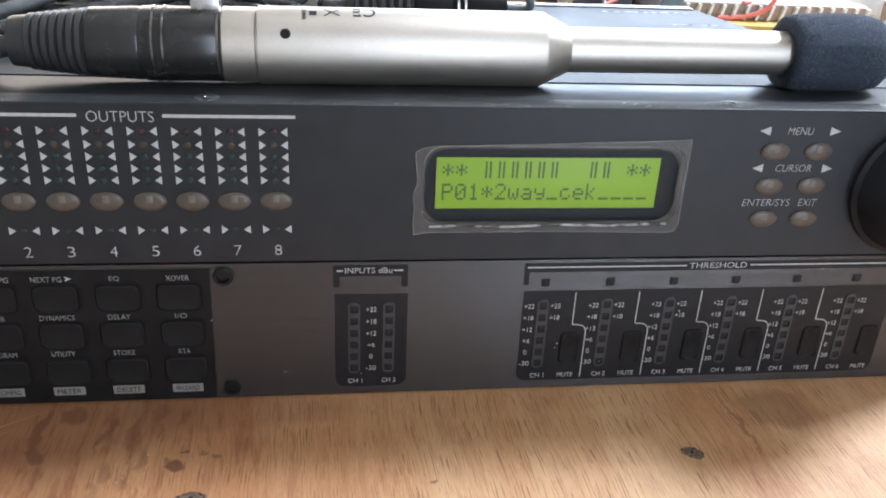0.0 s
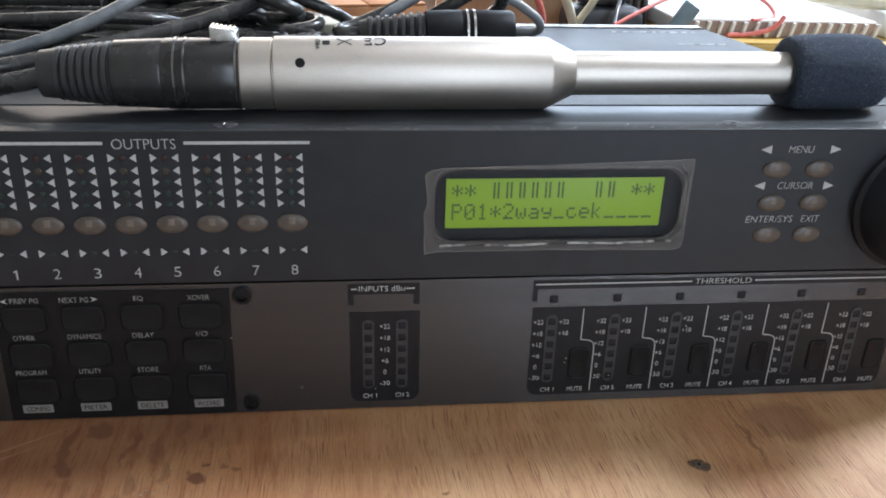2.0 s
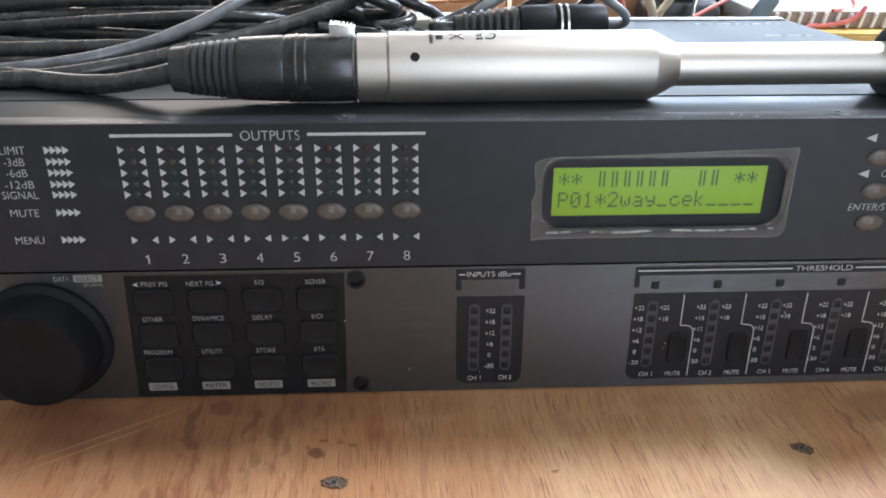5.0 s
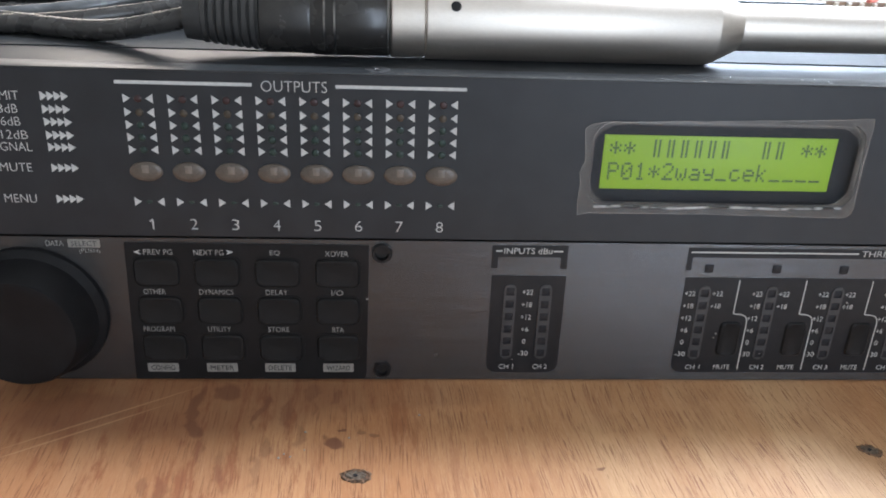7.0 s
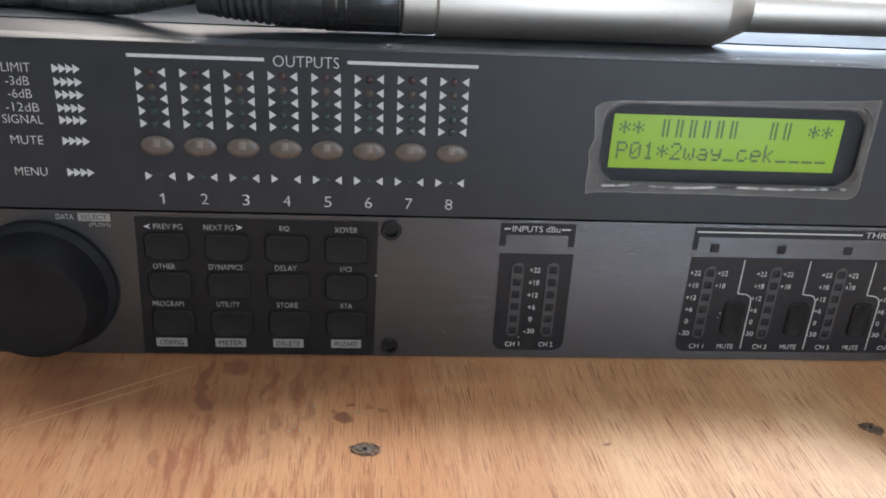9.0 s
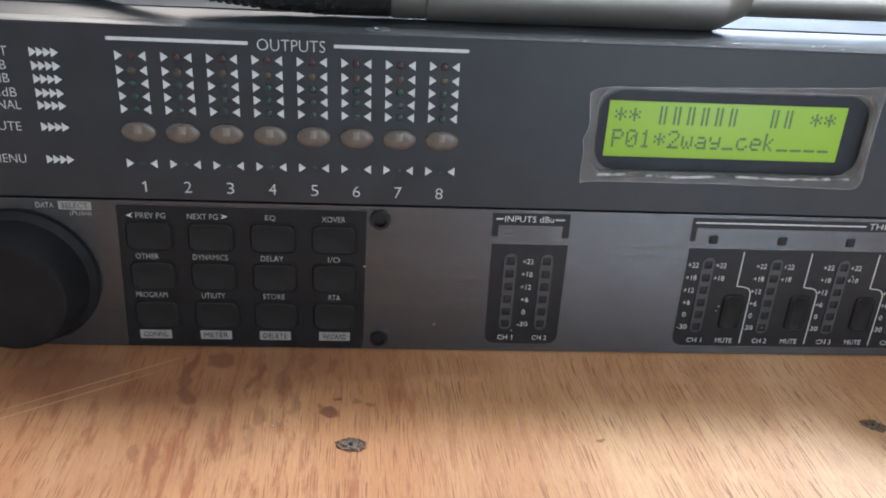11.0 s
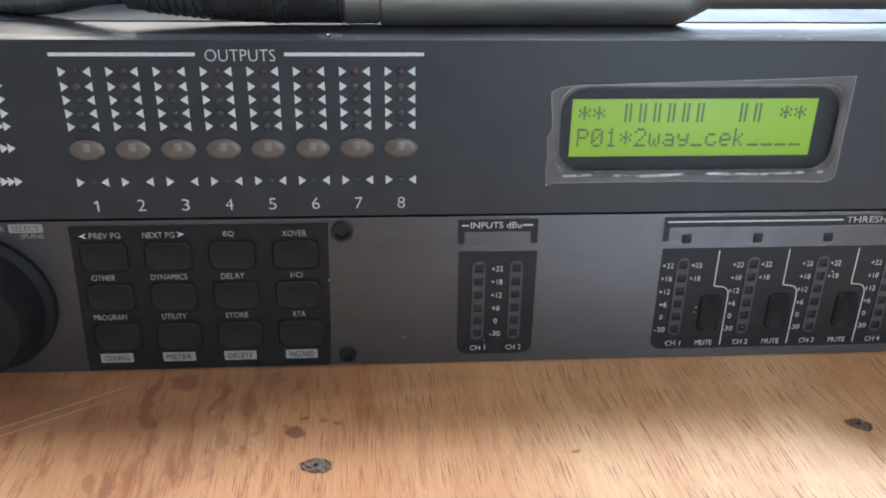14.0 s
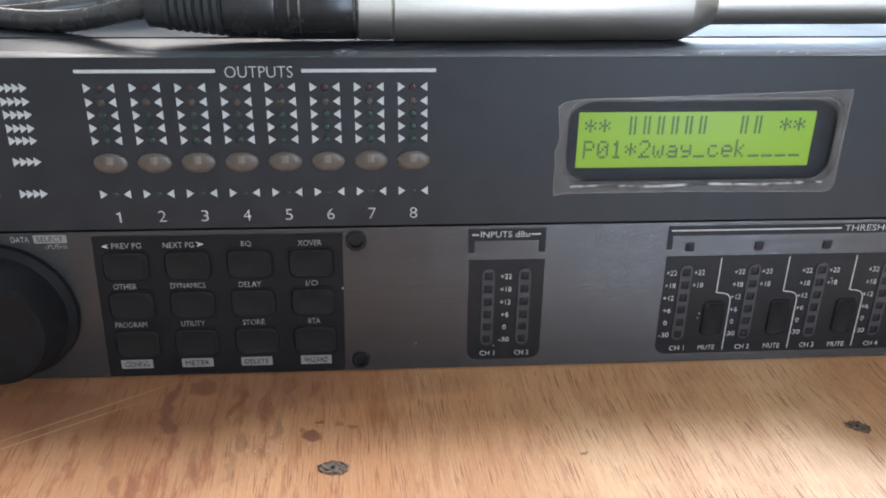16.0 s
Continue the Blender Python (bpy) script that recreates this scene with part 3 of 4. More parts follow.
part("display_recess", bm_box(-8, 72, 3.05, 6.0, 54, 80.5), RECESS, upper, "dark grey display surround")
display = part("display", bm_box(-0.6, 62.4, 2.9, 5.0, 59.1, 74.0, 0.1), LCD, upper, "backlit yellow-green character display")
DOTS = {
    "*": "00000 00100 10101 01110 10101 00100 00000", "P": "11110 10001 10001 11110 10000 10000 10000", "0": "01110 10001 10011 10101 11001 10001 01110",
    "1": "00100 01100 00100 00100 00100 00100 01110", "2": "01110 10001 00001 00010 00100 01000 11111", "w": "00000 00000 10001 10001 10101 10101 01010",
    "a": "00000 00000 01110 00001 01111 10001 01111", "y": "00000 00000 10001 10001 01111 00001 01110", "_": "00000 00000 00000 00000 00000 00000 11111",
    "c": "00000 00000 01110 10000 10000 10001 01110", "e": "00000 00000 01110 10001 11111 10000 01110", "k": "10000 10000 10010 10100 11000 10100 10010",
    "|": "01010 01010 01010 01010 01010 01010 01010"}
for row, (text, zc) in enumerate((("** ||||||  || **", 70.5), ("P01*2way_cek____", 64.1))):
    for k, ch in enumerate(text):
        if ch == " ":
            continue
        bm = bmesh.new()
        for i, line in enumerate(DOTS[ch].split()):
            for j, dot in enumerate(line):
                if dot == "1":
                    x, z = 2.6 + 3.705 * k + (j - 2) * 0.60, zc + (3 - i) * 0.70
                    bm_box(x - 0.27, x + 0.27, 2.8, 2.95, z - 0.31, z + 0.31, bm=bm)
        part("character", bm, LCD_INK, display, smooth=None)

# protective film, lifting at its rim
rnd = random.Random(9)
corners = [(-6.6, 52.6), (-4.0, 53.3), (30, 53.4), (66.4, 52.8), (68.4, 53.4), (69.2, 55.5), (69.0, 60), (69.0, 70), (69.0, 80.4), (60, 80.0),
           (30, 79.0), (-1.5, 78.2), (-5.0, 77.6), (-6.7, 76.4), (-6.3, 72), (-5.8, 68), (-7.2, 64.5), (-6.5, 61), (-6.9, 57)]
rim = []
for (x0, z0), (x1, z1) in zip(corners, corners[1:] + corners[:1]):
    n = max(1, int(math.hypot(x1 - x0, z1 - z0) / 2.2))
    for k in range(n):
        w = 0.0 if k == 0 else rnd.uniform(-0.07, 0.07)
        rim.append((x0 + (x1 - x0) * k / n + w, z0 + (z1 - z0) * k / n + w))
film = part("display_film", plate(rim, [rounded(-4.0, 66.6, 56.4, 77.6, 6.2, 6)], -0.32, -0.22), FILM, upper, "clear protective film peeling at the edges")
part("film_window", plate(rounded(-4.0, 66.6, 56.4, 77.6, 6.2, 6), [], -0.30, -0.24), FILM_FLAT, film, "smooth middle of the film", smooth=None)
bm = bmesh.new()
pts = [(-2.5 + 68 * k / 40, 55.0 + 0.2 * math.sin(k * 0.37) + (0.008 * k)) for k in range(41)]
prev = None
for k, (x, z) in enumerate(pts):
    r = 0.34 + 0.2 * math.sin(k * 1.7) * math.sin(k * 0.45)
    ring = [bm.verts.new((x, -0.25 - r * math.sin(math.pi * j / 8), z + 0.36 * math.cos(math.pi * j / 8))) for j in range(9)]
    if prev:
        for j in range(8):
            bm.faces.new((prev[j], prev[j + 1], ring[j + 1], ring[j]))
    prev = ring
# the broken white glints of the fold are put into its colour
FILM_RIDGE = surface("film_fold", (0.06, 0.06, 0.06), (0.85, 0.84, 0.82), 0.12, scale=90, fine=500, bump=0.5, stretch=(0.6, 1, 1), depth=0.0008)
FILM_RIDGE.node_tree.nodes["Principled BSDF"].inputs["Alpha"].default_value = 0.6
for e, at in zip(next(x for x in FILM_RIDGE.node_tree.nodes if x.type == "VALTORGB").color_ramp.elements, (0.70, 0.90)):
    e.position = at
part("film_fold", bm, FILM_RIDGE, film, "fold along the film with glints put into its colour", smooth=60)

edge = surface("film_edge", (0.34, 0.32, 0.29), (0.62, 0.59, 0.55), 0.25, scale=300, bump=0.0)
edge.node_tree.nodes["Principled BSDF"].inputs["Alpha"].default_value = 0.24
# pale strip standing in for the highlight along the bezel edge
part("painted_glint", strip(rounded(-4.5, 67.6, 55.6, 78.3, 5.6, 6)[13:] , 0.22, -0.34), edge, film, "pale strip drawn as a highlight on the bezel edge", smooth=None)
part("film_edge", strip(rim + rim[:1], 0.22, -0.3), edge, film, "pale cut edge of the film", smooth=None)

# output columns
PITCH, X8 = 10.757, -43.4
LED_SHAPE = {k: shared("led_" + k, dome(0.95, 0.95, 0.35, 0.1), m) for k, m in (("red", LED_RED), ("amber", LED_AMBER), ("green", LED_GREEN))}
LED_SMALL = shared("led_small", dome(0.75, 0.45, 0.2, 0.08), LED_GREEN)
OVAL = shared("oval_button", dome(4.15, 2.6, 1.0, 0.4), BUTTON)
# small raised patch, paler than the button round it
PALE_PATCH = shared("button_patch", bm_box(-0.95, 0.95, -1.06, -0.4, -0.3, 1.9, 0.25, 2), surface("pale_button_patch", (0.125, 0.102, 0.082), (0.19, 0.158, 0.13), 0.4, bump=0.0))
for i in range(8):
    cx = X8 - PITCH * (7 - i)
    for z, colour in ((81.6, "red"), (78.1, "amber"), (74.9, "green"), (71.7, "green"), (68.5, "green")):
        part("arrow_mark", ARROW_R, PRINT, panel, at=(cx - 2.75, 0, z))
        part("arrow_mark", ARROW_L, PRINT, panel, at=(cx + 2.75, 0, z))
        part("indicator", LED_SHAPE[colour], LED_RED, panel, at=(cx, 0, z - 0.05))
    key = part("oval_button", OVAL, BUTTON, upper, "taupe oval mute button", at=(cx + 0.1, 0, 62.8))
    part("button_patch", PALE_PATCH, BUTTON, key, "paler raised patch", at=(cx + 0.1, 0, 62.8))
    part("arrow_mark", ARROW_R, PRINT, panel, at=(cx - 2.9, 0, 54.5))
    part("arrow_mark", ARROW_L, PRINT, panel, at=(cx + 2.9, 0, 54.5))
    part("indicator", LED_SMALL, LED_GREEN, panel, at=(cx, 0, 54.5))
    if i:
        words(str(i + 1), cx + 0.05, 48.35, 1.9, 3.0, panel, bold=-0.012)
    else:
        part("legend", strip([(cx - 0.6, 49.0), (cx - 0.2, 49.2), (cx + 0.16, 49.7), (cx + 0.2, 48.5), (cx + 0.2, 46.85)], 0.42, 0.0), PRINT, panel, smooth=None)
part("printed_line", strip([(-123.9, 85.6), (-90.8, 85.6)], 0.85, 0), PRINT, panel, smooth=None)
part("printed_line", strip([(-70.3, 85.6), (-37.7, 85.6)], 0.85, 0), PRINT, panel, smooth=None)
words("OUTPUTS", -80.5, 85.35, 16.2, 2.75, panel)
for text, x0, x1, z in (("LIMIT", -154, -147.2, 81.7), ("-3dB", -153.6, -148, 78.4), ("-6dB", -153.5, -147.8, 75.2), ("-12dB", -154.6, -146.6, 71.8),
                        ("SIGNAL", -155.9, -146.1, 68.7), ("MUTE", -154.8, -146.9, 63.3), ("MENU", -155.1, -147.1, 54.9)):
    words(text, (x0 + x1) / 2, z, x1 - x0, 2.2, panel)
    for k in range(4):
        part("arrow_mark", ARROW_R, PRINT, panel, at=(-141.2 + 1.66 * k, 0, z + 0.02))

# menu keys
for x, z in ((93.8, 77.2), (106.5, 77.2), (94.2, 66.9), (106.9, 67.0), (94.6, 56.9), (106.9, 56.9)):
    key = part("oval_button", OVAL, BUTTON, upper, "taupe oval menu button", at=(x, 0, z))
    part("button_patch", PALE_PATCH, BUTTON, key, "paler raised patch", at=(x, 0, z))
for x, z, me in ((89.7, 83.0, BIG_L), (110.4, 83.0, BIG_R), (89.7, 72.2, BIG_L), (110.6, 72.1, BIG_R)):
    part("arrow_mark", me, PRINT, panel, at=(x, 0, z))
words("MENU", 100.1, 83.0, 7.3, 2.1, panel, slant=0.1)
words("CURSOR", 100.5, 72.2, 10.8, 2.1, panel, slant=0.1)
words("ENTER/SYS", 94.6, 61.8, 14.2, 2.1, panel, slant=0.1)
words("EXIT", 107.2, 61.8, 5.4, 2.1, panel, slant=0.1)
wheel = part("jog_wheel", lathe([(0, 20.6), (-1.5, 20.6), (-2.2, 19.2), (-11.5, 18.3), (-13.6, 17.2), (-14.2, 15.4), (-13.6, 13.5), (-13.2, 1.0)], (140, 0, 66.3), "y", 64), JOG, upper, "large satin black jog wheel")
part("finger_dimple", lathe([(-13.1, 5.2), (-13.6, 5.0), (-13.5, 4.4), (-12.9, 1.0)], (133.5, -0.1, 71), "y", 32), JOG, wheel)

# ---- lower processor ----
lower = thing("drive_processor", (0, 90, 0), "dark grey brushed-metal rack processor with black keypad, standing on plywood", "audio processor", "stacked rack units")
bolts = ((-58.6, 40.7, 2.75), (-58.4, 4.0, 2.4), (149.9, 35.0, 2.9), (151.4, 11.9, 2.9))
bm = plate(rounded(-308, 175, 0.5, 44.3, 0.6, 2), [ellipse(x, z, r * 0.8, r * 0.8, 20) for x, z, r in bolts], 0.0, 3.0)
face = part("front_panel", bm, BRUSHED, lower, "brushed dark grey metal panel")
uv = face.data.uv_layers.new(name="brush")
for lp in face.data.loops:
    co = face.data.vertices[lp.vertex_index].co
    uv.data[lp.index].uv = (co.z, co.x)
bn = BRUSHED.node_tree.nodes
tan = bn.new("ShaderNodeTangent")
tan.direction_type, tan.uv_map = "UV_MAP", "brush"
BRUSHED.node_tree.links.new(tan.outputs[0], bn["Principled BSDF"].inputs["Tangent"])
bn["Principled BSDF"].inputs["Anisotropic"].default_value = 0.85
part("case", bm_box(-290, 156, 3.2, 170, 1.2, 44.0, 0.6), COVER_PAINT, lower)
for x, z, r in bolts:
    b = part("panel_bolt", lathe([(0.1, r), (-0.9, r), (-1.25, r * 0.9), (-1.25, r * 0.66), (0.9, r * 0.56), (0.9, r * 0.2), (0.2, r * 0.16), (0.15, 0.1)], (x, 0, z), "y", 28), BOLT, lower, "black socket bolt")


def printed_area(outline, name="printed_area", y=-0.10):
    return part(name, plate(outline, [], y, y + 0.12), PRINT_DARK, face, "black printed field", smooth=None)


# keypad
pad = part("keypad_overlay", plate([(-128.0, 0.9), (-63.6, 0.9), (-62.9, 2.2), (-62.1, 42.9), (-126.6, 43.0)], [], -0.3, 0.1), OVERLAY, lower, "black keypad overlay", smooth=None)
def soft_key(hx, hz, r):
    """A low key with rounded corners and a slightly hollow face."""
    bm, prev = bmesh.new(), None
    for y, s in ((0, 0.0), (-0.35, 0.0), (-0.75, 0.15), (-0.95, 0.5), (-0.70, 1.6)):
        ring = [bm.verts.new((u, y, w)) for u, w in rounded(-hx + s, hx - s, -hz + s, hz - s, r - s * 0.6, 4)]
        if prev:
            for k in range(len(ring)):
                bm.faces.new((prev[k], prev[(k + 1) % len(ring)], ring[(k + 1) % len(ring)], ring[k]))
        prev = ring
    bm.faces.new(prev)
    return bm


KEY = shared("key", soft_key(5.9, 4.1, 1.9), RUBBER)
COLS = (-118.9, -102.9, -86.8, -70.7)
for cx in COLS:
    for z in (34.6, 23.0, 11.2):
        part("key_well", plate(rounded(cx - 6.6, cx + 6.6, z - 4.65, z + 4.65, 2.4, 4), [rounded(cx - 6.15, cx + 6.15, z - 4.3, z + 4.3, 2.1, 4)], -0.55, -0.3), RUBBER, pad)
        part("key", KEY, RUBBER, lower, "black rubber key", at=(cx, -0.3, z))
for z, row in ((40.35, ("PREV PG", "NEXT PG", "EQ", "XOVER")), (28.55, ("OTHER", "DYNAMICS", "DELAY", "I/O")), (16.95, ("PROGRAM", "UTILITY", "STORE", "RTA"))):
    for cx, text in zip((-120.1, -103.6, -87.3, -70.8), row):
        w = {"PREV PG": 7.6, "NEXT PG": 7.9, "EQ": 2.7, "XOVER": 6.2, "OTHER": 6.0, "DYNAMICS": 9.2, "DELAY": 6.0, "I/O": 3.2, "PROGRAM": 8.4, "UTILITY": 6.3, "STORE": 5.9, "RTA": 3.2}[text]
        shift = {"PREV PG": 2.0, "NEXT PG": -1.2}.get(text, 0)
        words(text, cx + shift, z, w, 1.6, pad, PRINT_GREY, -0.3, bold=-0.002)
KEY_ARROW_L, KEY_ARROW_R = arrow_mesh("page_arrow_left", 1.9, 1.5, -1, 0.75), arrow_mesh("page_arrow_right", 1.9, 1.5, 1, 0.75)
part("arrow_mark", KEY_ARROW_L, PRINT_GREY, pad, at=(-123.5, -0.3, 40.3))
part("arrow_mark", KEY_ARROW_R, PRINT_GREY, pad, at=(-99.3, -0.3, 40.5))
for cx, text in zip((-120.2, -103.7, -87.4, -70.9), ("CONFIG", "METER", "DELETE", "WIZARD")):
    part("legend_box", plate(rounded(cx - 4.3, cx + 4.3, 3.15, 5.9, 0.2, 2), [], -0.38, -0.28), PRINT_BOX, pad, "pale printed box", smooth=None)
    words(text, cx, 4.5, 6.6, 1.5, pad, PRINT_DARK, -0.38, bold=0.0)

# data wheel
KX, KZ = -152.6, 21.8
dial = part("data_wheel", lathe([(-0.1, 19.6), (-1.6, 19.4), (-3.2, 17.6), (-11.0, 15.9), (-12.6, 14.9), (-12.9, 13.0), (-12.4, 11.5), (-12.3, 0.5)], (KX, 0, KZ), "y", 72), KNOB, lower, "black tapered data wheel")
words("DATA", -144.6, 42.45, 4.5, 1.5, face, PRINT_GREY, bold=-0.002)
part("legend_box", plate(rounded(-141.2, -132.9, 41.35, 43.65, 0.2, 2), [], -0.1, 0.02), PRINT_BOX, face, "pale printed box", smooth=None)
words("SELECT", -137.05, 42.5, 6.6, 1.4, face, PRINT_DARK, -0.1, bold=-0.003)
words("(PUSH)", -135.85, 40.2, 5.4, 1.5, face, PRINT_GREY)

# input meters
printed_area([(-28.7, 36.5), (-27.0, 36.5), (-27.0, 39.9), (-9.6, 39.9), (-9.6, 36.5), (-7.8, 36.5), (-7.8, 43.4), (-28.7, 43.4)])
words("INPUTS dBu", -18.8, 41.75, 13.2, 1.75, face, y=-0.1, bold=-0.002)
for x0, x1 in ((-27.7, -25.9), (-11.8, -9.2)):
    part("printed_line", strip([(x0, 41.7), (x1, 41.7)], 0.4, -0.1), PRINT, face, smooth=None)
printed_area(rounded(-28.4, -7.6, 3.0, 34.3, 3.0, 4, (1, 1, 0, 0)))
SEGMENT = shared("segment", bm_box(-1.1, 1.1, -0.12, 0.25, -1.15, 1.15, 0.15), SMOKED)
NUMBERS = ("+22", "+18", "+12", "+6", "0", "-30")


def meter(cx):
    ch = part("meter_channel", plate(rounded(cx - 1.75, cx + 1.75, 7.7, 31.6, 1.7, 5), [rounded(cx - 1.15, cx + 1.15, 29.4 - 3.95 * k - 1.2, 29.4 - 3.95 * k + 1.2, 0.2, 1) for k in range(6)], -0.35, -0.05), CHANNEL, lower, "dark meter strip")
    for k in range(6):
        part("segment", SEGMENT, SMOKED, ch, at=(cx, 0, 29.4 - 3.95 * k))


def scale_numbers(cx, count):
    for k in range(count):
        text = NUMBERS[k]
        words(text, cx, 29.2 - 3.95 * k, {3: 3.0, 2: 2.1, 1: 0.95}[len(text)], 1.55, face, y=-0.1, bold=-0.002)


meter(-22.9), meter(-12.9)
scale_numbers(-18.0, 6)
words("CH 1", -22.6, 5.0, 4.2, 1.55, face, y=-0.1, bold=-0.002)
words("CH 2", -12.7, 5.0, 4.2, 1.55, face, y=-0.1, bold=-0.002)

# output meters
STEP = 19.42
printed_area([(25.8, 36.4), (27.3, 36.4), (27.3, 40.4), (140.3, 40.4), (140.3, 36.8), (141.8, 36.8), (141.8, 43.3), (25.8, 43.3)])
for x0, x1 in ((26.6, 74.3), (94.0, 141.2)):
    part("printed_line", strip([(x0, 41.95), (x1, 41.95)], 0.42, -0.1), PRINT, face, smooth=None)
words("THRESHOLD", 84.1, 41.95, 17.8, 1.8, face, y=-0.1, bold=-0.002)
printed_area(rounded(26.2, 142.6, 3.2, 34.3, 3.0, 4, (1, 1, 0, 0)))
LAMP = shared("threshold_lamp", bm_box(-1.25, 1.25, -0.35, 0.2, -1.25, 1.25, 0.3), SMOKED)
MUTE = shared("mute_key", soft_key(3.2, 5.6, 1.6), OVERLAY)
for i in range(6):
    x = 32.35 + STEP * i
    part("threshold_lamp", LAMP, SMOKED, lower, at=(x, 0, 37.0))
    meter(x)
    scale_numbers(x - 4.1, 6), scale_numbers(x + 3.8, 2)
    part("mute_key", MUTE, OVERLAY, lower, "black mute key", at=(x + 9.4, 0.3, 14.6))
    words(f"CH {i + 1}", x + 0.3, 5.0, 4.3, 1.55, face, y=-0.1, bold=-0.002)
    words("MUTE", x + 9.1, 5.0, 4.9, 1.55, face, y=-0.1, bold=-0.002)
    if i < 5:
        part("printed_line", strip([(x + 9.5, 33.5), (x + 9.5, 22.9), (x + 9.9, 22.75), (x + 11.8, 22.6), (x + 13.0, 22.1), (x + 13.7, 21.1), (x + 13.9, 19.8), (x + 13.9, 4.2)], 0.29, -0.1), PRINT, face, smooth=None)
part("model_mark", plate([(146.4, 27.2), (171, 27.2), (172, 31.6), (147.6, 31.6)], [], -0.08, 0.02), PRINT, face, smooth=None)
words("Complete", 157.0, 24.7, 20, 2.9, face, slant=0.15)
words("&", 158.0, 20.7, 2.6, 2.1, face, slant=0.15)
words("Management", 161.0, 16.3, 23.6, 2.6, face, slant=0.15)
part("paint_speck", dome(0.45, 0.4, 0.25, 0.05), BUTTON, face, at=(-43.0, 0, 8.8))

for x, z, w in ((37.8, 16.3, 0.28), (37.4, 14.8, 0.22), (74.6, 26.6, 0.34), (-62.6, 26.8, 0.3), (-66.0, 18.5, 0.16), (-20.9, 7.4, 0.2), (52.0, 9.5, 0.15)):
    part("paint_speck", dome(w, w * 0.8, 0.2, 0.05), PRINT_GREY, face, at=(x, -0.3 if x < -60 else -0.1, z))

# ---- microphone on the upper case ----
AY, AZ, TILT = 23.2, ZT + 0.35 + 10.25, 1.2


def turned(profile, **kw):
    bm = lathe(profile, (0, 0, 0), "x", **kw)
    return bm


mic = thing("measurement_microphone", (10, AY, ZT + 0.3), "satin nickel measurement microphone with dark foam windscreen, lying on the processor", "microphone")


def mic_part(name, bm, material, parent, label="", smooth=30):
    bmesh.ops.rotate(bm, cent=(0, 0, 0), matrix=Matrix.Rotation(radians(TILT), 3, "Z"), verts=bm.verts)
    bmesh.ops.translate(bm, vec=(0, AY, AZ), verts=bm.verts)
    return part(name, bm, material, parent, label, smooth=smooth)


barrel = mic_part("barrel", turned([(-47.9, 9.6), (-47.6, 10.25), (29.6, 10.25), (30.2, 10.1), (37.4, 6.6), (37.8, 6.2), (37.9, 2)], seg=96), SATIN, mic, "satin nickel barrel with conical shoulder")
mic_part("end_ring", turned([(-57.2, 4), (-57.2, 9.3), (-56.6, 9.85), (-48.4, 9.85), (-48.1, 9.4), (-47.8, 9.3)], seg=96), SATIN, mic)
mic_part("neck_tube", turned([(37.3, 6.3), (109, 6.3), (109.2, 5)], seg=72), SATIN, mic, "slim satin tube")
bm = bmesh.new()
a = radians(152)
lathe([(9.9, 1.35), (10.33, 1.35), (10.36, 0.2)], (0, 0, 0), "z", 24, bm)
bmesh.ops.rotate(bm, cent=(0, 0, 0), matrix=Matrix.Rotation(radians(62), 3, "X"), verts=bm.verts)
bmesh.ops.translate(bm, vec=(-40.4, 0, 0), verts=bm.verts)
mic_part("vent_hole", bm, OVERLAY, barrel, "small dark screw hole")


def wrapped(text, x, turn, width, height, flip):
    """Lettering laid round the barrel, its middle at the given angle above the front."""
    bm = lettering(text, -width / 2, width / 2, -height / 2, height / 2, 0)
    for v in bm.verts:
        lx, lz = (-v.co.x, -v.co.z) if flip == 180 else ((v.co.z, -v.co.x) if flip == 90 else (v.co.x, v.co.z))
        t = radians(turn) + lz / 10.3
        r = 10.27 - v.co.y
        v.co = (x + lx, -r * math.cos(t), r * math.sin(t))
    return bm


mic_part("legend", wrapped("CE", -19.8, 71, 6.0, 4.2, 180), PRINT_DARK, barrel, smooth=None)
mic_part("legend", wrapped("CHINA", -35.6, 63, 4.2, 1.2, 90), PRINT_DARK, barrel, smooth=None)
for dx, w, h in ((-33.3, 1.0, 1.0),):
    bm = bm_box(-w, w, 0, 0.06, -h, h)
    for v in bm.verts:
        t, r = radians(66) + v.co.z / 10.3, 10.27 + v.co.y
        v.co = (dx + v.co.x, -r * math.cos(t), r * math.sin(t))
    mic_part("printed_mark", bm, PRINT_DARK, barrel, smooth=None)
for s in (-1, 1):
    bm = strip([(-2.0, -1.6 * s), (0, 0), (2.0, 1.6 * s)], 0.3, 0)
    for v in bm.verts:
        t, r = radians(69) + v.co.z / 10.3, 10.28 - v.co.y
        v.co = (-28.3 + v.co.x, -r * math.cos(t), r * math.sin(t))
    mic_part("printed_mark", bm, PRINT_DARK, barrel, smooth=None)

# windscreen: a lumpy foam body with a fuzzy skin
bm = turned([(104.5, 5.5), (103.6, 8.4), (104.2, 10.2), (105.8, 11.0), (108.6, 11.5), (113, 11.7), (121, 11.7), (128, 11.4), (132, 10.5), (134.6, 8.6), (136, 6.0), (136.4, 2.0)], seg=72)
for v in bm.verts:
    v.co += v.co.normalized() * 0 + Vector((0, v.co.y, v.co.z)).normalized() * (0.35 * noise.noise(v.co * 0.35) + 0.22 * noise.noise(v.co * 1.6))
    v.co.z = v.co.z if v.co.z > -9.2 else -9.2 + (v.co.z + 9.2) * 0.42
screen = mic_part("windscreen", bm, FOAM, mic, "dark blue-black foam windscreen", smooth=70)
rnd = random.Random(12)
bm = bmesh.new()
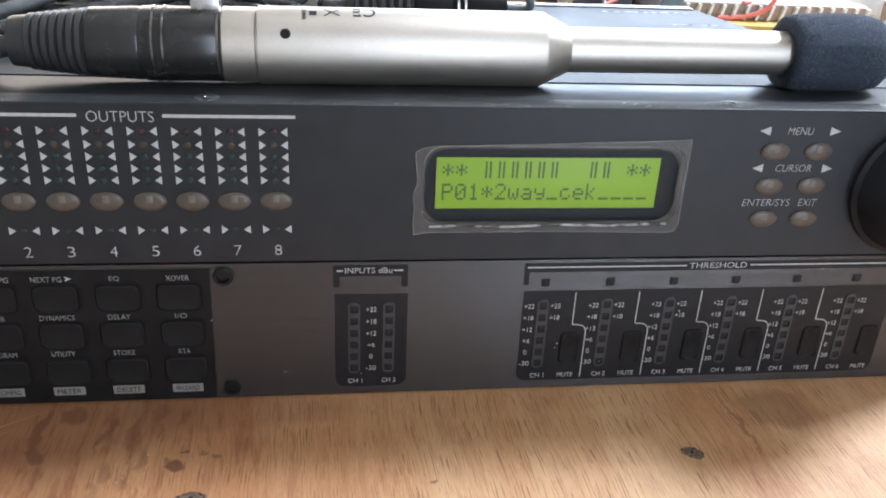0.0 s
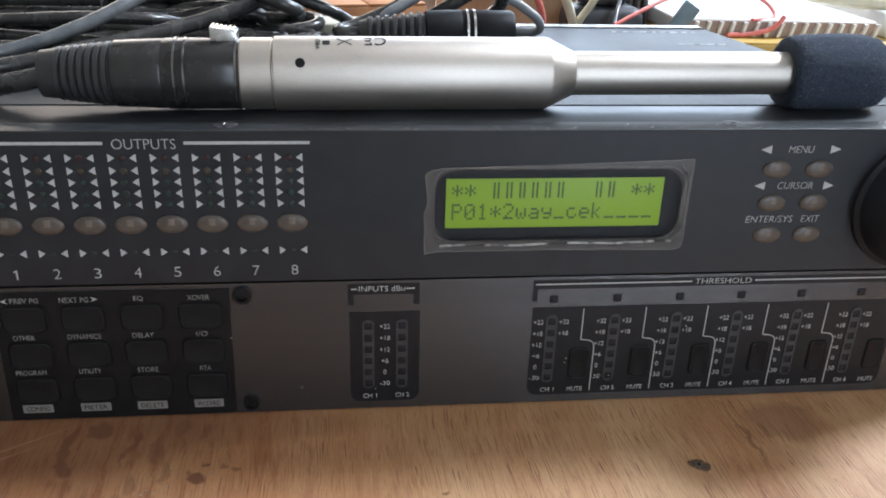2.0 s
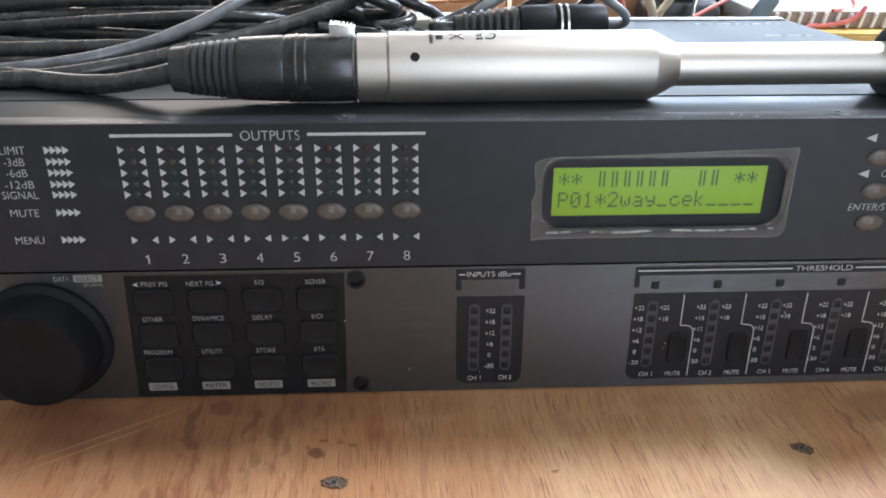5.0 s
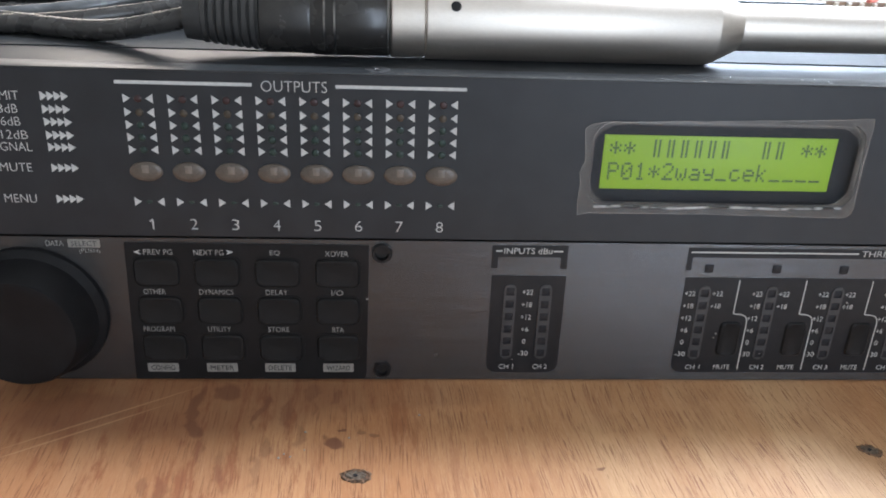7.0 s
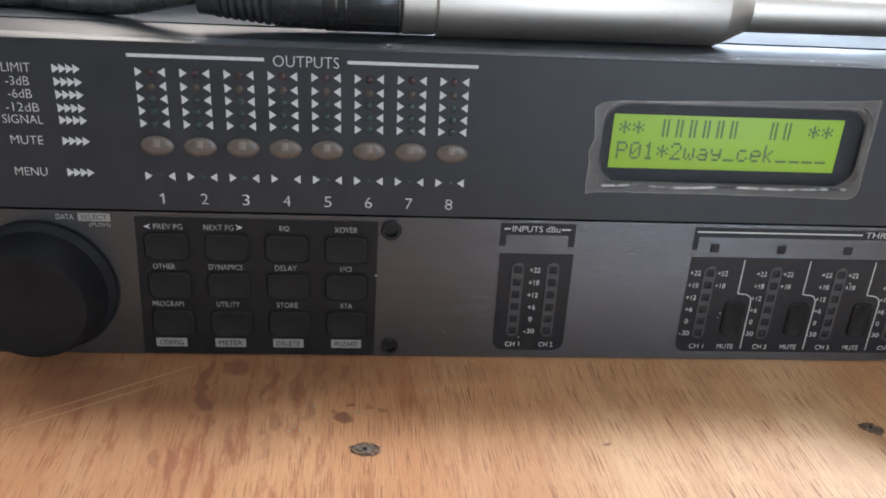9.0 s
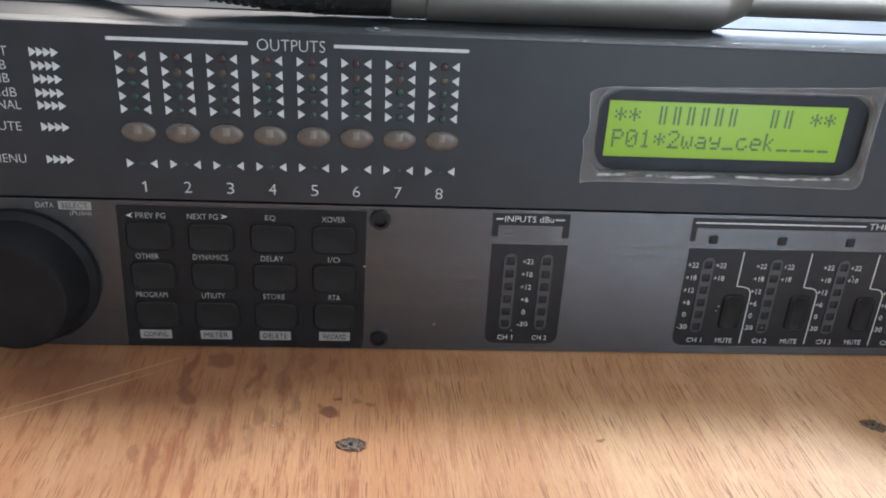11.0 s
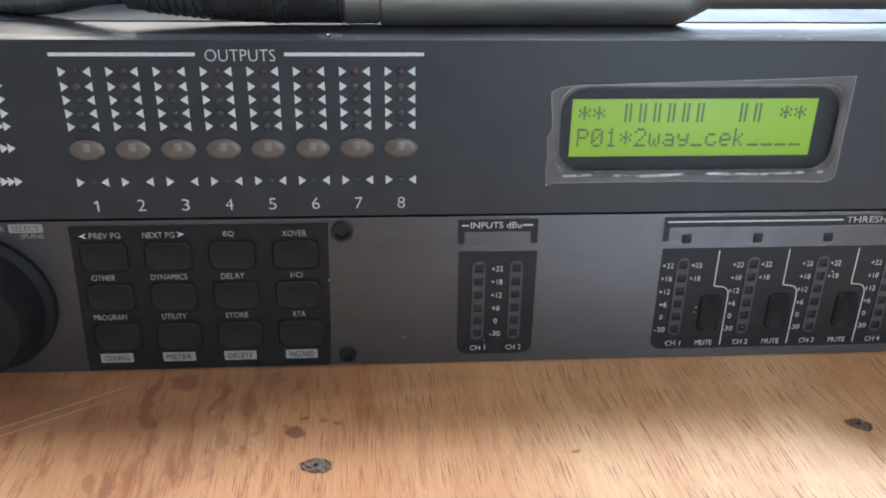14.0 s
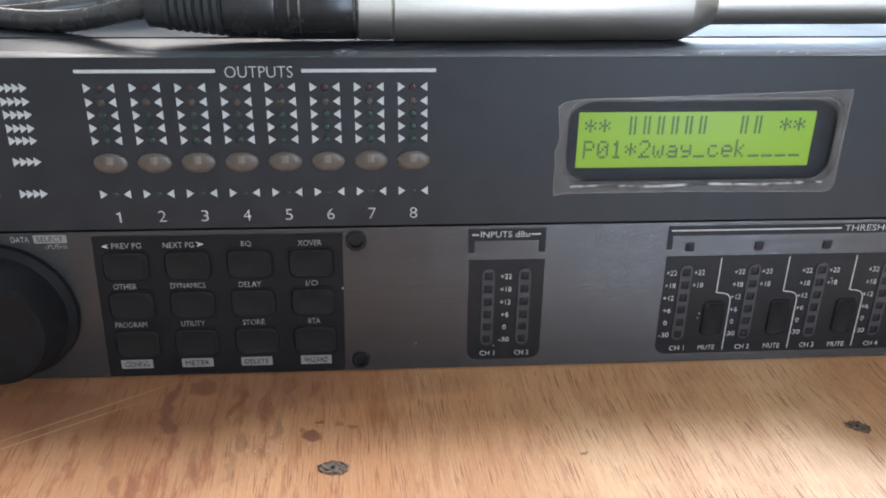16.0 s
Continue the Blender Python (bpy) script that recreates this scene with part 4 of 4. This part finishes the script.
for k in range(4200):
    t, x = rnd.uniform(-1.3, 3.6), rnd.uniform(104, 136)
    r = 11.5 if 109 < x < 128 else 11.5 - 0.045 * (109 - x if x < 109 else x - 128) ** 2
    d = Vector((rnd.uniform(-0.4, 0.4), -math.cos(t) * 1.0, math.sin(t))).normalized()
    p = Vector((x, -r * math.cos(t), r * math.sin(t)))
    if p.z < -9.6:
        continue
    q = p + (d + Vector((rnd.gauss(0, 0.7), rnd.gauss(0, 0.7), rnd.gauss(0, 0.7)))).normalized() * rnd.uniform(0.35, 0.85)
    side = d.cross(q - p)
    side = side.normalized() * 0.045 if side.length > 1e-6 else Vector((0.045, 0, 0))
    bm.faces.new([bm.verts.new(v) for v in (p - side, p + side, q)])
FUZZ = surface("foam_fibre", (0.10, 0.115, 0.14), (0.42, 0.44, 0.48), 0.7, scale=900, bump=0.0)
tagged(mic_part("foam_fuzz", bm, FUZZ, screen, "pale fibres on the foam", smooth=None), kind="stuff")

# its plug
plug = thing("cable_plug", (-85, AY, ZT + 0.3), "black three-pin cable plug with ribbed boot and steel latch", "cable plug", "cable plugs")
mic_part("shell", turned([(-91, 8.2), (-90.4, 9.0), (-78.2, 9.5), (-77.6, 9.3), (-76.9, 9.7), (-57.9, 9.7), (-57.2, 9.3), (-57.1, 4)], seg=64), SHELL, plug)
for x in (-74.0, -71.4, -57.8):
    mic_part("shell_ring", turned([(x - 0.4, 9.6), (x - 0.25, 9.95), (x + 0.25, 9.95), (x + 0.4, 9.6)], seg=64, close=False), GLOSS_RING, plug, "shiny raised ring")
prof = [(-110, 2.8), (-110, 6.3)]
for k in range(7):
    x = -105.6 + 2.1 * k
    r = 6.9 + 0.24 * k
    prof += [(x, r - 0.1), (x + 0.25, r + 0.3), (x + 1.35, r + 0.35), (x + 1.6, r - 0.15)]
prof += [(-90.8, 8.5), (-90.6, 3)]
mic_part("boot", turned(prof, seg=48), BOOT, plug, "ribbed black rubber boot")
bm = bm_box(-64.6, -57.3, -3.0, 3.0, 9.2, 12.2, 0.4)
for v in bm.verts:
    if v.co.z > 11:
        v.co.z += 0.13 * (-58 - v.co.x)
latch = mic_part("latch", bm, STEEL, plug, "bright serrated steel latch")
for k in range(6):
    mic_part("latch_ridge", bm_box(-64.3 + 1.15 * k, -63.8 + 1.15 * k, -3.0, 3.0, 12.0 + 0.13 * (5.8 - 1.15 * k), 12.55 + 0.13 * (5.8 - 1.15 * k)), STEEL, latch, smooth=None)


# ---- things on and behind the upper case ----
TOP = ZT + 0.62
cable("microphone_cable", [(-108, 22.5, TOP + 9.5), (-116, 23.5, TOP + 7.5), (-135, 32, TOP + 3.4), (-165, 44, TOP + 3.0), (-200, 60, TOP + 3.0), (-235, 66, TOP + 3)], 2.9, CABLE, "black microphone cable running from the plug", group="cables on the case")
# a heap of long flattened coils
rnd = random.Random(33)
for k in range(20):
    cx, cy = rnd.uniform(-185, -140), 88 + 4.2 * k
    ax, ay = rnd.uniform(85, 125), rnd.uniform(12, 30)
    if cy - ay < 56:
        ay = cy - 56
    lean = radians(rnd.uniform(-9, 13))
    lift = 3 + rnd.uniform(0.4, 1.0) * min(2 + 1.3 * k, 20)
    start, pts = rnd.uniform(0, 6), []
    for j in range(13):
        a = start + 2 * math.pi * j / 12 * 0.97
        u, v = ax * math.cos(a) * (1 + 0.05 * rnd.uniform(-1, 1)), ay * math.sin(a)
        x, y = cx + u * math.cos(lean) - v * math.sin(lean), cy + u * math.sin(lean) + v * math.cos(lean)
        pts.append((x, max(y, 50), TOP + 2.9 + lift * (0.5 + 0.5 * math.sin(a * 1.5 + k)) * (0.35 + 0.65 * (x < -60))))
    cable("audio_cable", pts, rnd.choice((2.2, 2.5, 2.9)), CABLE, "glossy black audio cable coiled in a heap", group="cables on the case")
cable("audio_cable", [(-270, 52, TOP + 3), (-210, 47, TOP + 3.1), (-165, 50, TOP + 4.5), (-136, 60, TOP + 8), (-115, 76, TOP + 14), (-98, 98, TOP + 22), (-86, 122, TOP + 27), (-60, 170, TOP + 32)], 2.4, CABLE_GREY, "dark grey audio cable rising over the black heap", group="cables on the case")
cable("audio_cable", [(-230, 44, TOP + 3), (-190, 41, TOP + 3), (-160, 42, TOP + 3), (-135, 50, TOP + 5), (-112, 66, TOP + 8), (-80, 92, TOP + 13), (-48, 118, TOP + 22), (-20, 150, TOP + 26)], 2.8, CABLE, "black audio cable crossing the heap", group="cables on the case")
cable("audio_cable", [(-120, 130, TOP + 16), (-85, 118, TOP + 19), (-64, 106, TOP + 21), (-50, 98, TOP + 18), (-46, 106, TOP + 14), (-70, 122, TOP + 10)], 2.4, CABLE, "black audio cable ending the heap in a tight bend", group="cables on the case")

# second plug, behind the microphone
spare = thing("cable_plug", (0, 96, TOP), "black cable plug with ribbed boot, lying behind the microphone", "cable plug", "cable plugs")
P2 = (2, 96, TOP + 8.9)
part("shell", lathe([(-2, 7.4), (-1.5, 8.3), (11, 8.8), (11.5, 8.5), (12, 8.8), (30, 8.7), (31, 8.0), (31, 5)], P2, "x", 48), KNOB, spare)
prof = [(-26, 2.6), (-26, 4.6)]
for k in range(7):
    x = -23 + 3.0 * k
    prof += [(x, 5.2 + 0.35 * k), (x + 0.5, 5.9 + 0.35 * k), (x + 1.7, 5.9 + 0.35 * k), (x + 2.1, 5.0 + 0.35 * k)]
part("boot", lathe(prof + [(-1.8, 7.2)], P2, "x", 40), BOOT, spare, "ribbed black rubber boot")
for x in (13.5, 16):
    part("shell_ring", lathe([(x - 0.5, 8.6), (x - 0.4, 9.1), (x + 0.4, 9.1), (x + 0.5, 8.6)], P2, "x", 40, close=False), STEEL, spare, "shiny raised ring")
cable("audio_cable", [(-24, 96, TOP + 8.6), (-31, 97, TOP + 9), (-26, 104, TOP + 10), (-8, 112, TOP + 17), (6, 118, TOP + 26), (14, 122, TOP + 34)], 2.7, CABLE, "black cable looping up from the spare plug", group="cables on the case")
cable("audio_cable", [(-16, 120, TOP + 2.8), (-4, 116, TOP + 8), (10, 114, TOP + 16), (20, 114, TOP + 22), (26, 116, TOP + 26), (33, 120, TOP + 20), (20, 132, TOP + 6), (-10, 138, TOP + 2.7)], 2.7, CABLE, "black cable standing in a loop", group="cables on the case")
cable("audio_cable", [(-46, 110, TOP + 2.4), (-34, 108, TOP + 4), (-20, 108, TOP + 11), (-6, 110, TOP + 18), (8, 114, TOP + 26), (20, 120, TOP + 36)], 2.1, CABLE_PALE, "pale grey cable leaning over the case", group="cables on the case")
cable("audio_cable", [(26, 134, TOP + 26), (36, 136, TOP + 18), (45, 138, TOP + 13), (53, 140, TOP + 6), (52, 146, TOP + 2), (44, 150, TOP + 1.8)], 1.9, CABLE_PALE, "thin grey cable arching down onto the case", group="cables on the case")

block = thing("adaptor_block", (-32, 136, TOP), "small cream plastic adaptor block on the case", "adaptor")
part("body", bm_box(-45, -14, 136, 160, TOP, TOP + 5.5, 1.2, 3), CREAM_PLASTIC, block)


def carton(name, x0, x1, y0, y1, z0, z1, material, label, turn=0.0, flap=None, bands=()):
    """A cardboard box with two top flaps and printed bands round its sides."""
    cx, cy = (x0 + x1) / 2, (y0 + y1) / 2
    t = thing(name, (cx, cy, z0), label, "box", "boxes behind the units")
    rot = Matrix.Rotation(radians(turn), 3, "Z")

    def spin(bm):
        bmesh.ops.rotate(bm, cent=(cx, cy, 0), matrix=rot, verts=bm.verts)
        return bm
    part("body", spin(bm_box(x0, x1, y0, y1, z0, z1 - 1.5, 0.8)), material, t)
    for a, b, m in bands:
        part("printed_band", spin(bm_box(x0 - 0.3, x1 + 0.3, y0 - 0.3, y1 + 0.3, a, b, 0.1)), m, t, "printed band")
    part("top_flap", spin(bm_box(x0 + 0.3, cx - 0.6, y0 + 0.3, y1 - 0.3, z1 - 1.5, z1, 0.4)), flap or material, t)
    part("top_flap", spin(bm_box(cx + 0.6, x1 - 0.3, y0 + 0.3, y1 - 0.3, z1 - 1.5, z1, 0.4)), flap or material, t)
    return t


carton("orange_carton", -62, 2, 232, 330, 0, 90, CARTON_ORANGE, "orange-brown cardboard box standing behind the case", 14)
carton("brown_carton", 30, 112, 280, 400, 0, 92, CARTON, "brown cardboard box in the clutter", -8)
carton("brown_carton", -150, -66, 262, 400, 0, 80, CARTON, "brown cardboard box in the clutter", 5)
carton("white_carton", -60, 24, 345, 450, 0, 112, WHITE_PLASTIC, "white cardboard box catching the daylight", 4)
blue = carton("blue_carton", 158, 430, 205, 420, 0, 75.5, CARTON_BLUE, "blue printed carton with yellow and brown bands", -4, CARTON_YELLOW,
              ((69.5, 74.0, CARTON_YELLOW), (63.5, 69.3, CARTON)))
bm = lettering("SE", -9.5, 9.5, -4.6, 4.6, 0)
bmesh.ops.rotate(bm, cent=(0, 0, 0), matrix=Matrix.Rotation(radians(90), 3, "Y"), verts=bm.verts)
bmesh.ops.rotate(bm, cent=(0, 0, 0), matrix=Matrix.Rotation(radians(-4), 3, "Z"), verts=bm.verts)
bmesh.ops.translate(bm, vec=(272, 206.1, 53), verts=bm.verts)
part("legend", bm, surface("dark_blue_print", (0.03, 0.09, 0.15), (0.05, 0.12, 0.19), 0.6, bump=0.0), blue, smooth=None)


def slotted_case(x0, x1, y0, deep, z0, z1, turn, pitch, lean):
    """A white box whose front is a row of leaning fins."""
    t = thing("slotted_case", ((x0 + x1) / 2, y0 + deep / 2, z0), "white plastic case with a slotted brown grille, sunlit", "case", "boxes behind the units")
    rot = Matrix.Rotation(radians(turn), 3, "Z")

    def spin(bm):
        bmesh.ops.rotate(bm, cent=(x0, y0, 0), matrix=rot, verts=bm.verts)
        return bm
    part("body", spin(bm_box(x0, x1, y0 + 4, y0 + deep, z0, z1, 1.5, 3)), WHITE_PLASTIC, t)
    part("grille_back", spin(bm_box(x0 + 2, x1 - 2, y0 + 2.6, y0 + 4.1, z0 + 0.3, z1 - 1.0)), FIN_BROWN, t, "brown grille behind the fins", smooth=None)
    n = int((x1 - x0) / pitch)
    for k in range(n):
        x = x0 + 3 + (x1 - x0 - 6) * k / (n - 1)
        bm = bm_box(-0.9, 0.9, y0, y0 + 3, z0 + 0.3, z1 - 1.2, 0.3)
        for v in bm.verts:
            v.co.x += x + lean * (v.co.z - z0)
        part("fin", spin(bm), WHITE_PLASTIC, t, smooth=None)
    return t


slotted_case(148, 262, 228, 170, 75.7, 85, -3, 6.5, 0.25)
slotted_case(268, 400, 222, 190, 75.7, 89, -4, 9.0, 0.7)
cable("red_wire", [(112, 224, 82), (126, 232, 87), (150, 246, 94), (178, 256, 97), (204, 250, 93), (208, 240, 86), (190, 228, 84.8)], 1.1, CABLE_RED, "thin red wire looping over the white case", group="loose wires")
cable("red_ribbon", [(176, 226, 77), (190, 225.2, 78), (202, 224.6, 82), (207, 226, 87)], 1.3, CABLE_RED, "red ribbon hanging over the grille", group="loose wires")
cable("cream_tube", [(205, 300, 112), (222, 270, 99), (252, 252, 93), (285, 246, 92), (330, 250, 92)], 3.4, CABLE_CREAM, "cream corrugated tube lying over the white case", group="loose wires")
cable("cream_wire", [(73, 196, 108), (78, 198, 98), (83, 200, 86), (86, 205, 70), (84, 215, 40), (80, 230, 3)], 2.4, CABLE_CREAM, "cream wire hanging behind the case", group="loose wires")
cable("cream_wire", [(96, 200, 104), (91, 200, 95), (86, 202, 86), (85, 206, 70), (90, 218, 36), (96, 236, 3)], 1.9, CABLE_CREAM, "cream wire hanging behind the case", group="loose wires")
cable("red_wire", [(58, 198, 108), (64, 200, 98), (68, 203, 88), (70, 210, 60), (66, 225, 3)], 1.7, CABLE_RED, "short red wire behind the case", group="loose wires")
cable("grey_wire", [(112, 226, 80), (118, 240, 90), (128, 262, 98), (140, 290, 104)], 1.3, CABLE_GREY, "thin grey wire in the clutter", group="loose wires")
tag = thing("wire_tag", (150, 224, 75.6), "blue-grey plastic tag on a wire, leaning on the case", "tag")
bm = bm_box(-5.0, 5.0, -1.5, 1.5, -9, 9, 1.0, 2)
bmesh.ops.rotate(bm, cent=(0, 0, 0), matrix=Matrix.Rotation(radians(32), 3, "Y"), verts=bm.verts)
bmesh.ops.translate(bm, vec=(149, 224, 85.5), verts=bm.verts)
part("body", bm, TAG_BLUE, tag)
bm = bm_box(-1.2, 1.2, -1.0, 1.0, -6, 0, 0.3, 2)
bmesh.ops.rotate(bm, cent=(0, 0, 0), matrix=Matrix.Rotation(radians(20), 3, "Y"), verts=bm.verts)
bmesh.ops.translate(bm, vec=(144.5, 224, 79), verts=bm.verts)
part("stem", bm, TAG_BLUE, tag)
junk = thing("power_adaptor", (112, 258, 0), "dark plastic power adaptor among the wires", "adaptor")
part("body", bm_box(92, 136, 244, 274, 0, 88, 7, 4), DARK_JUNK, junk)
part("cap", bm_box(100, 126, 248, 270, 88, 96, 4, 3), DARK_JUNK, junk)
heat = thing("finned_case", (130, 300, 0), "brown finned metal case in the clutter", "case", "boxes behind the units")
part("body", bm_box(118, 150, 282, 330, 0, 102, 1.5), FIN_BROWN, heat)
for k in range(6):
    part("fin", bm_box(119 + 5.2 * k, 121.2 + 5.2 * k, 278, 282.2, 20, 101, 0.4), DARK_JUNK, heat, smooth=None)
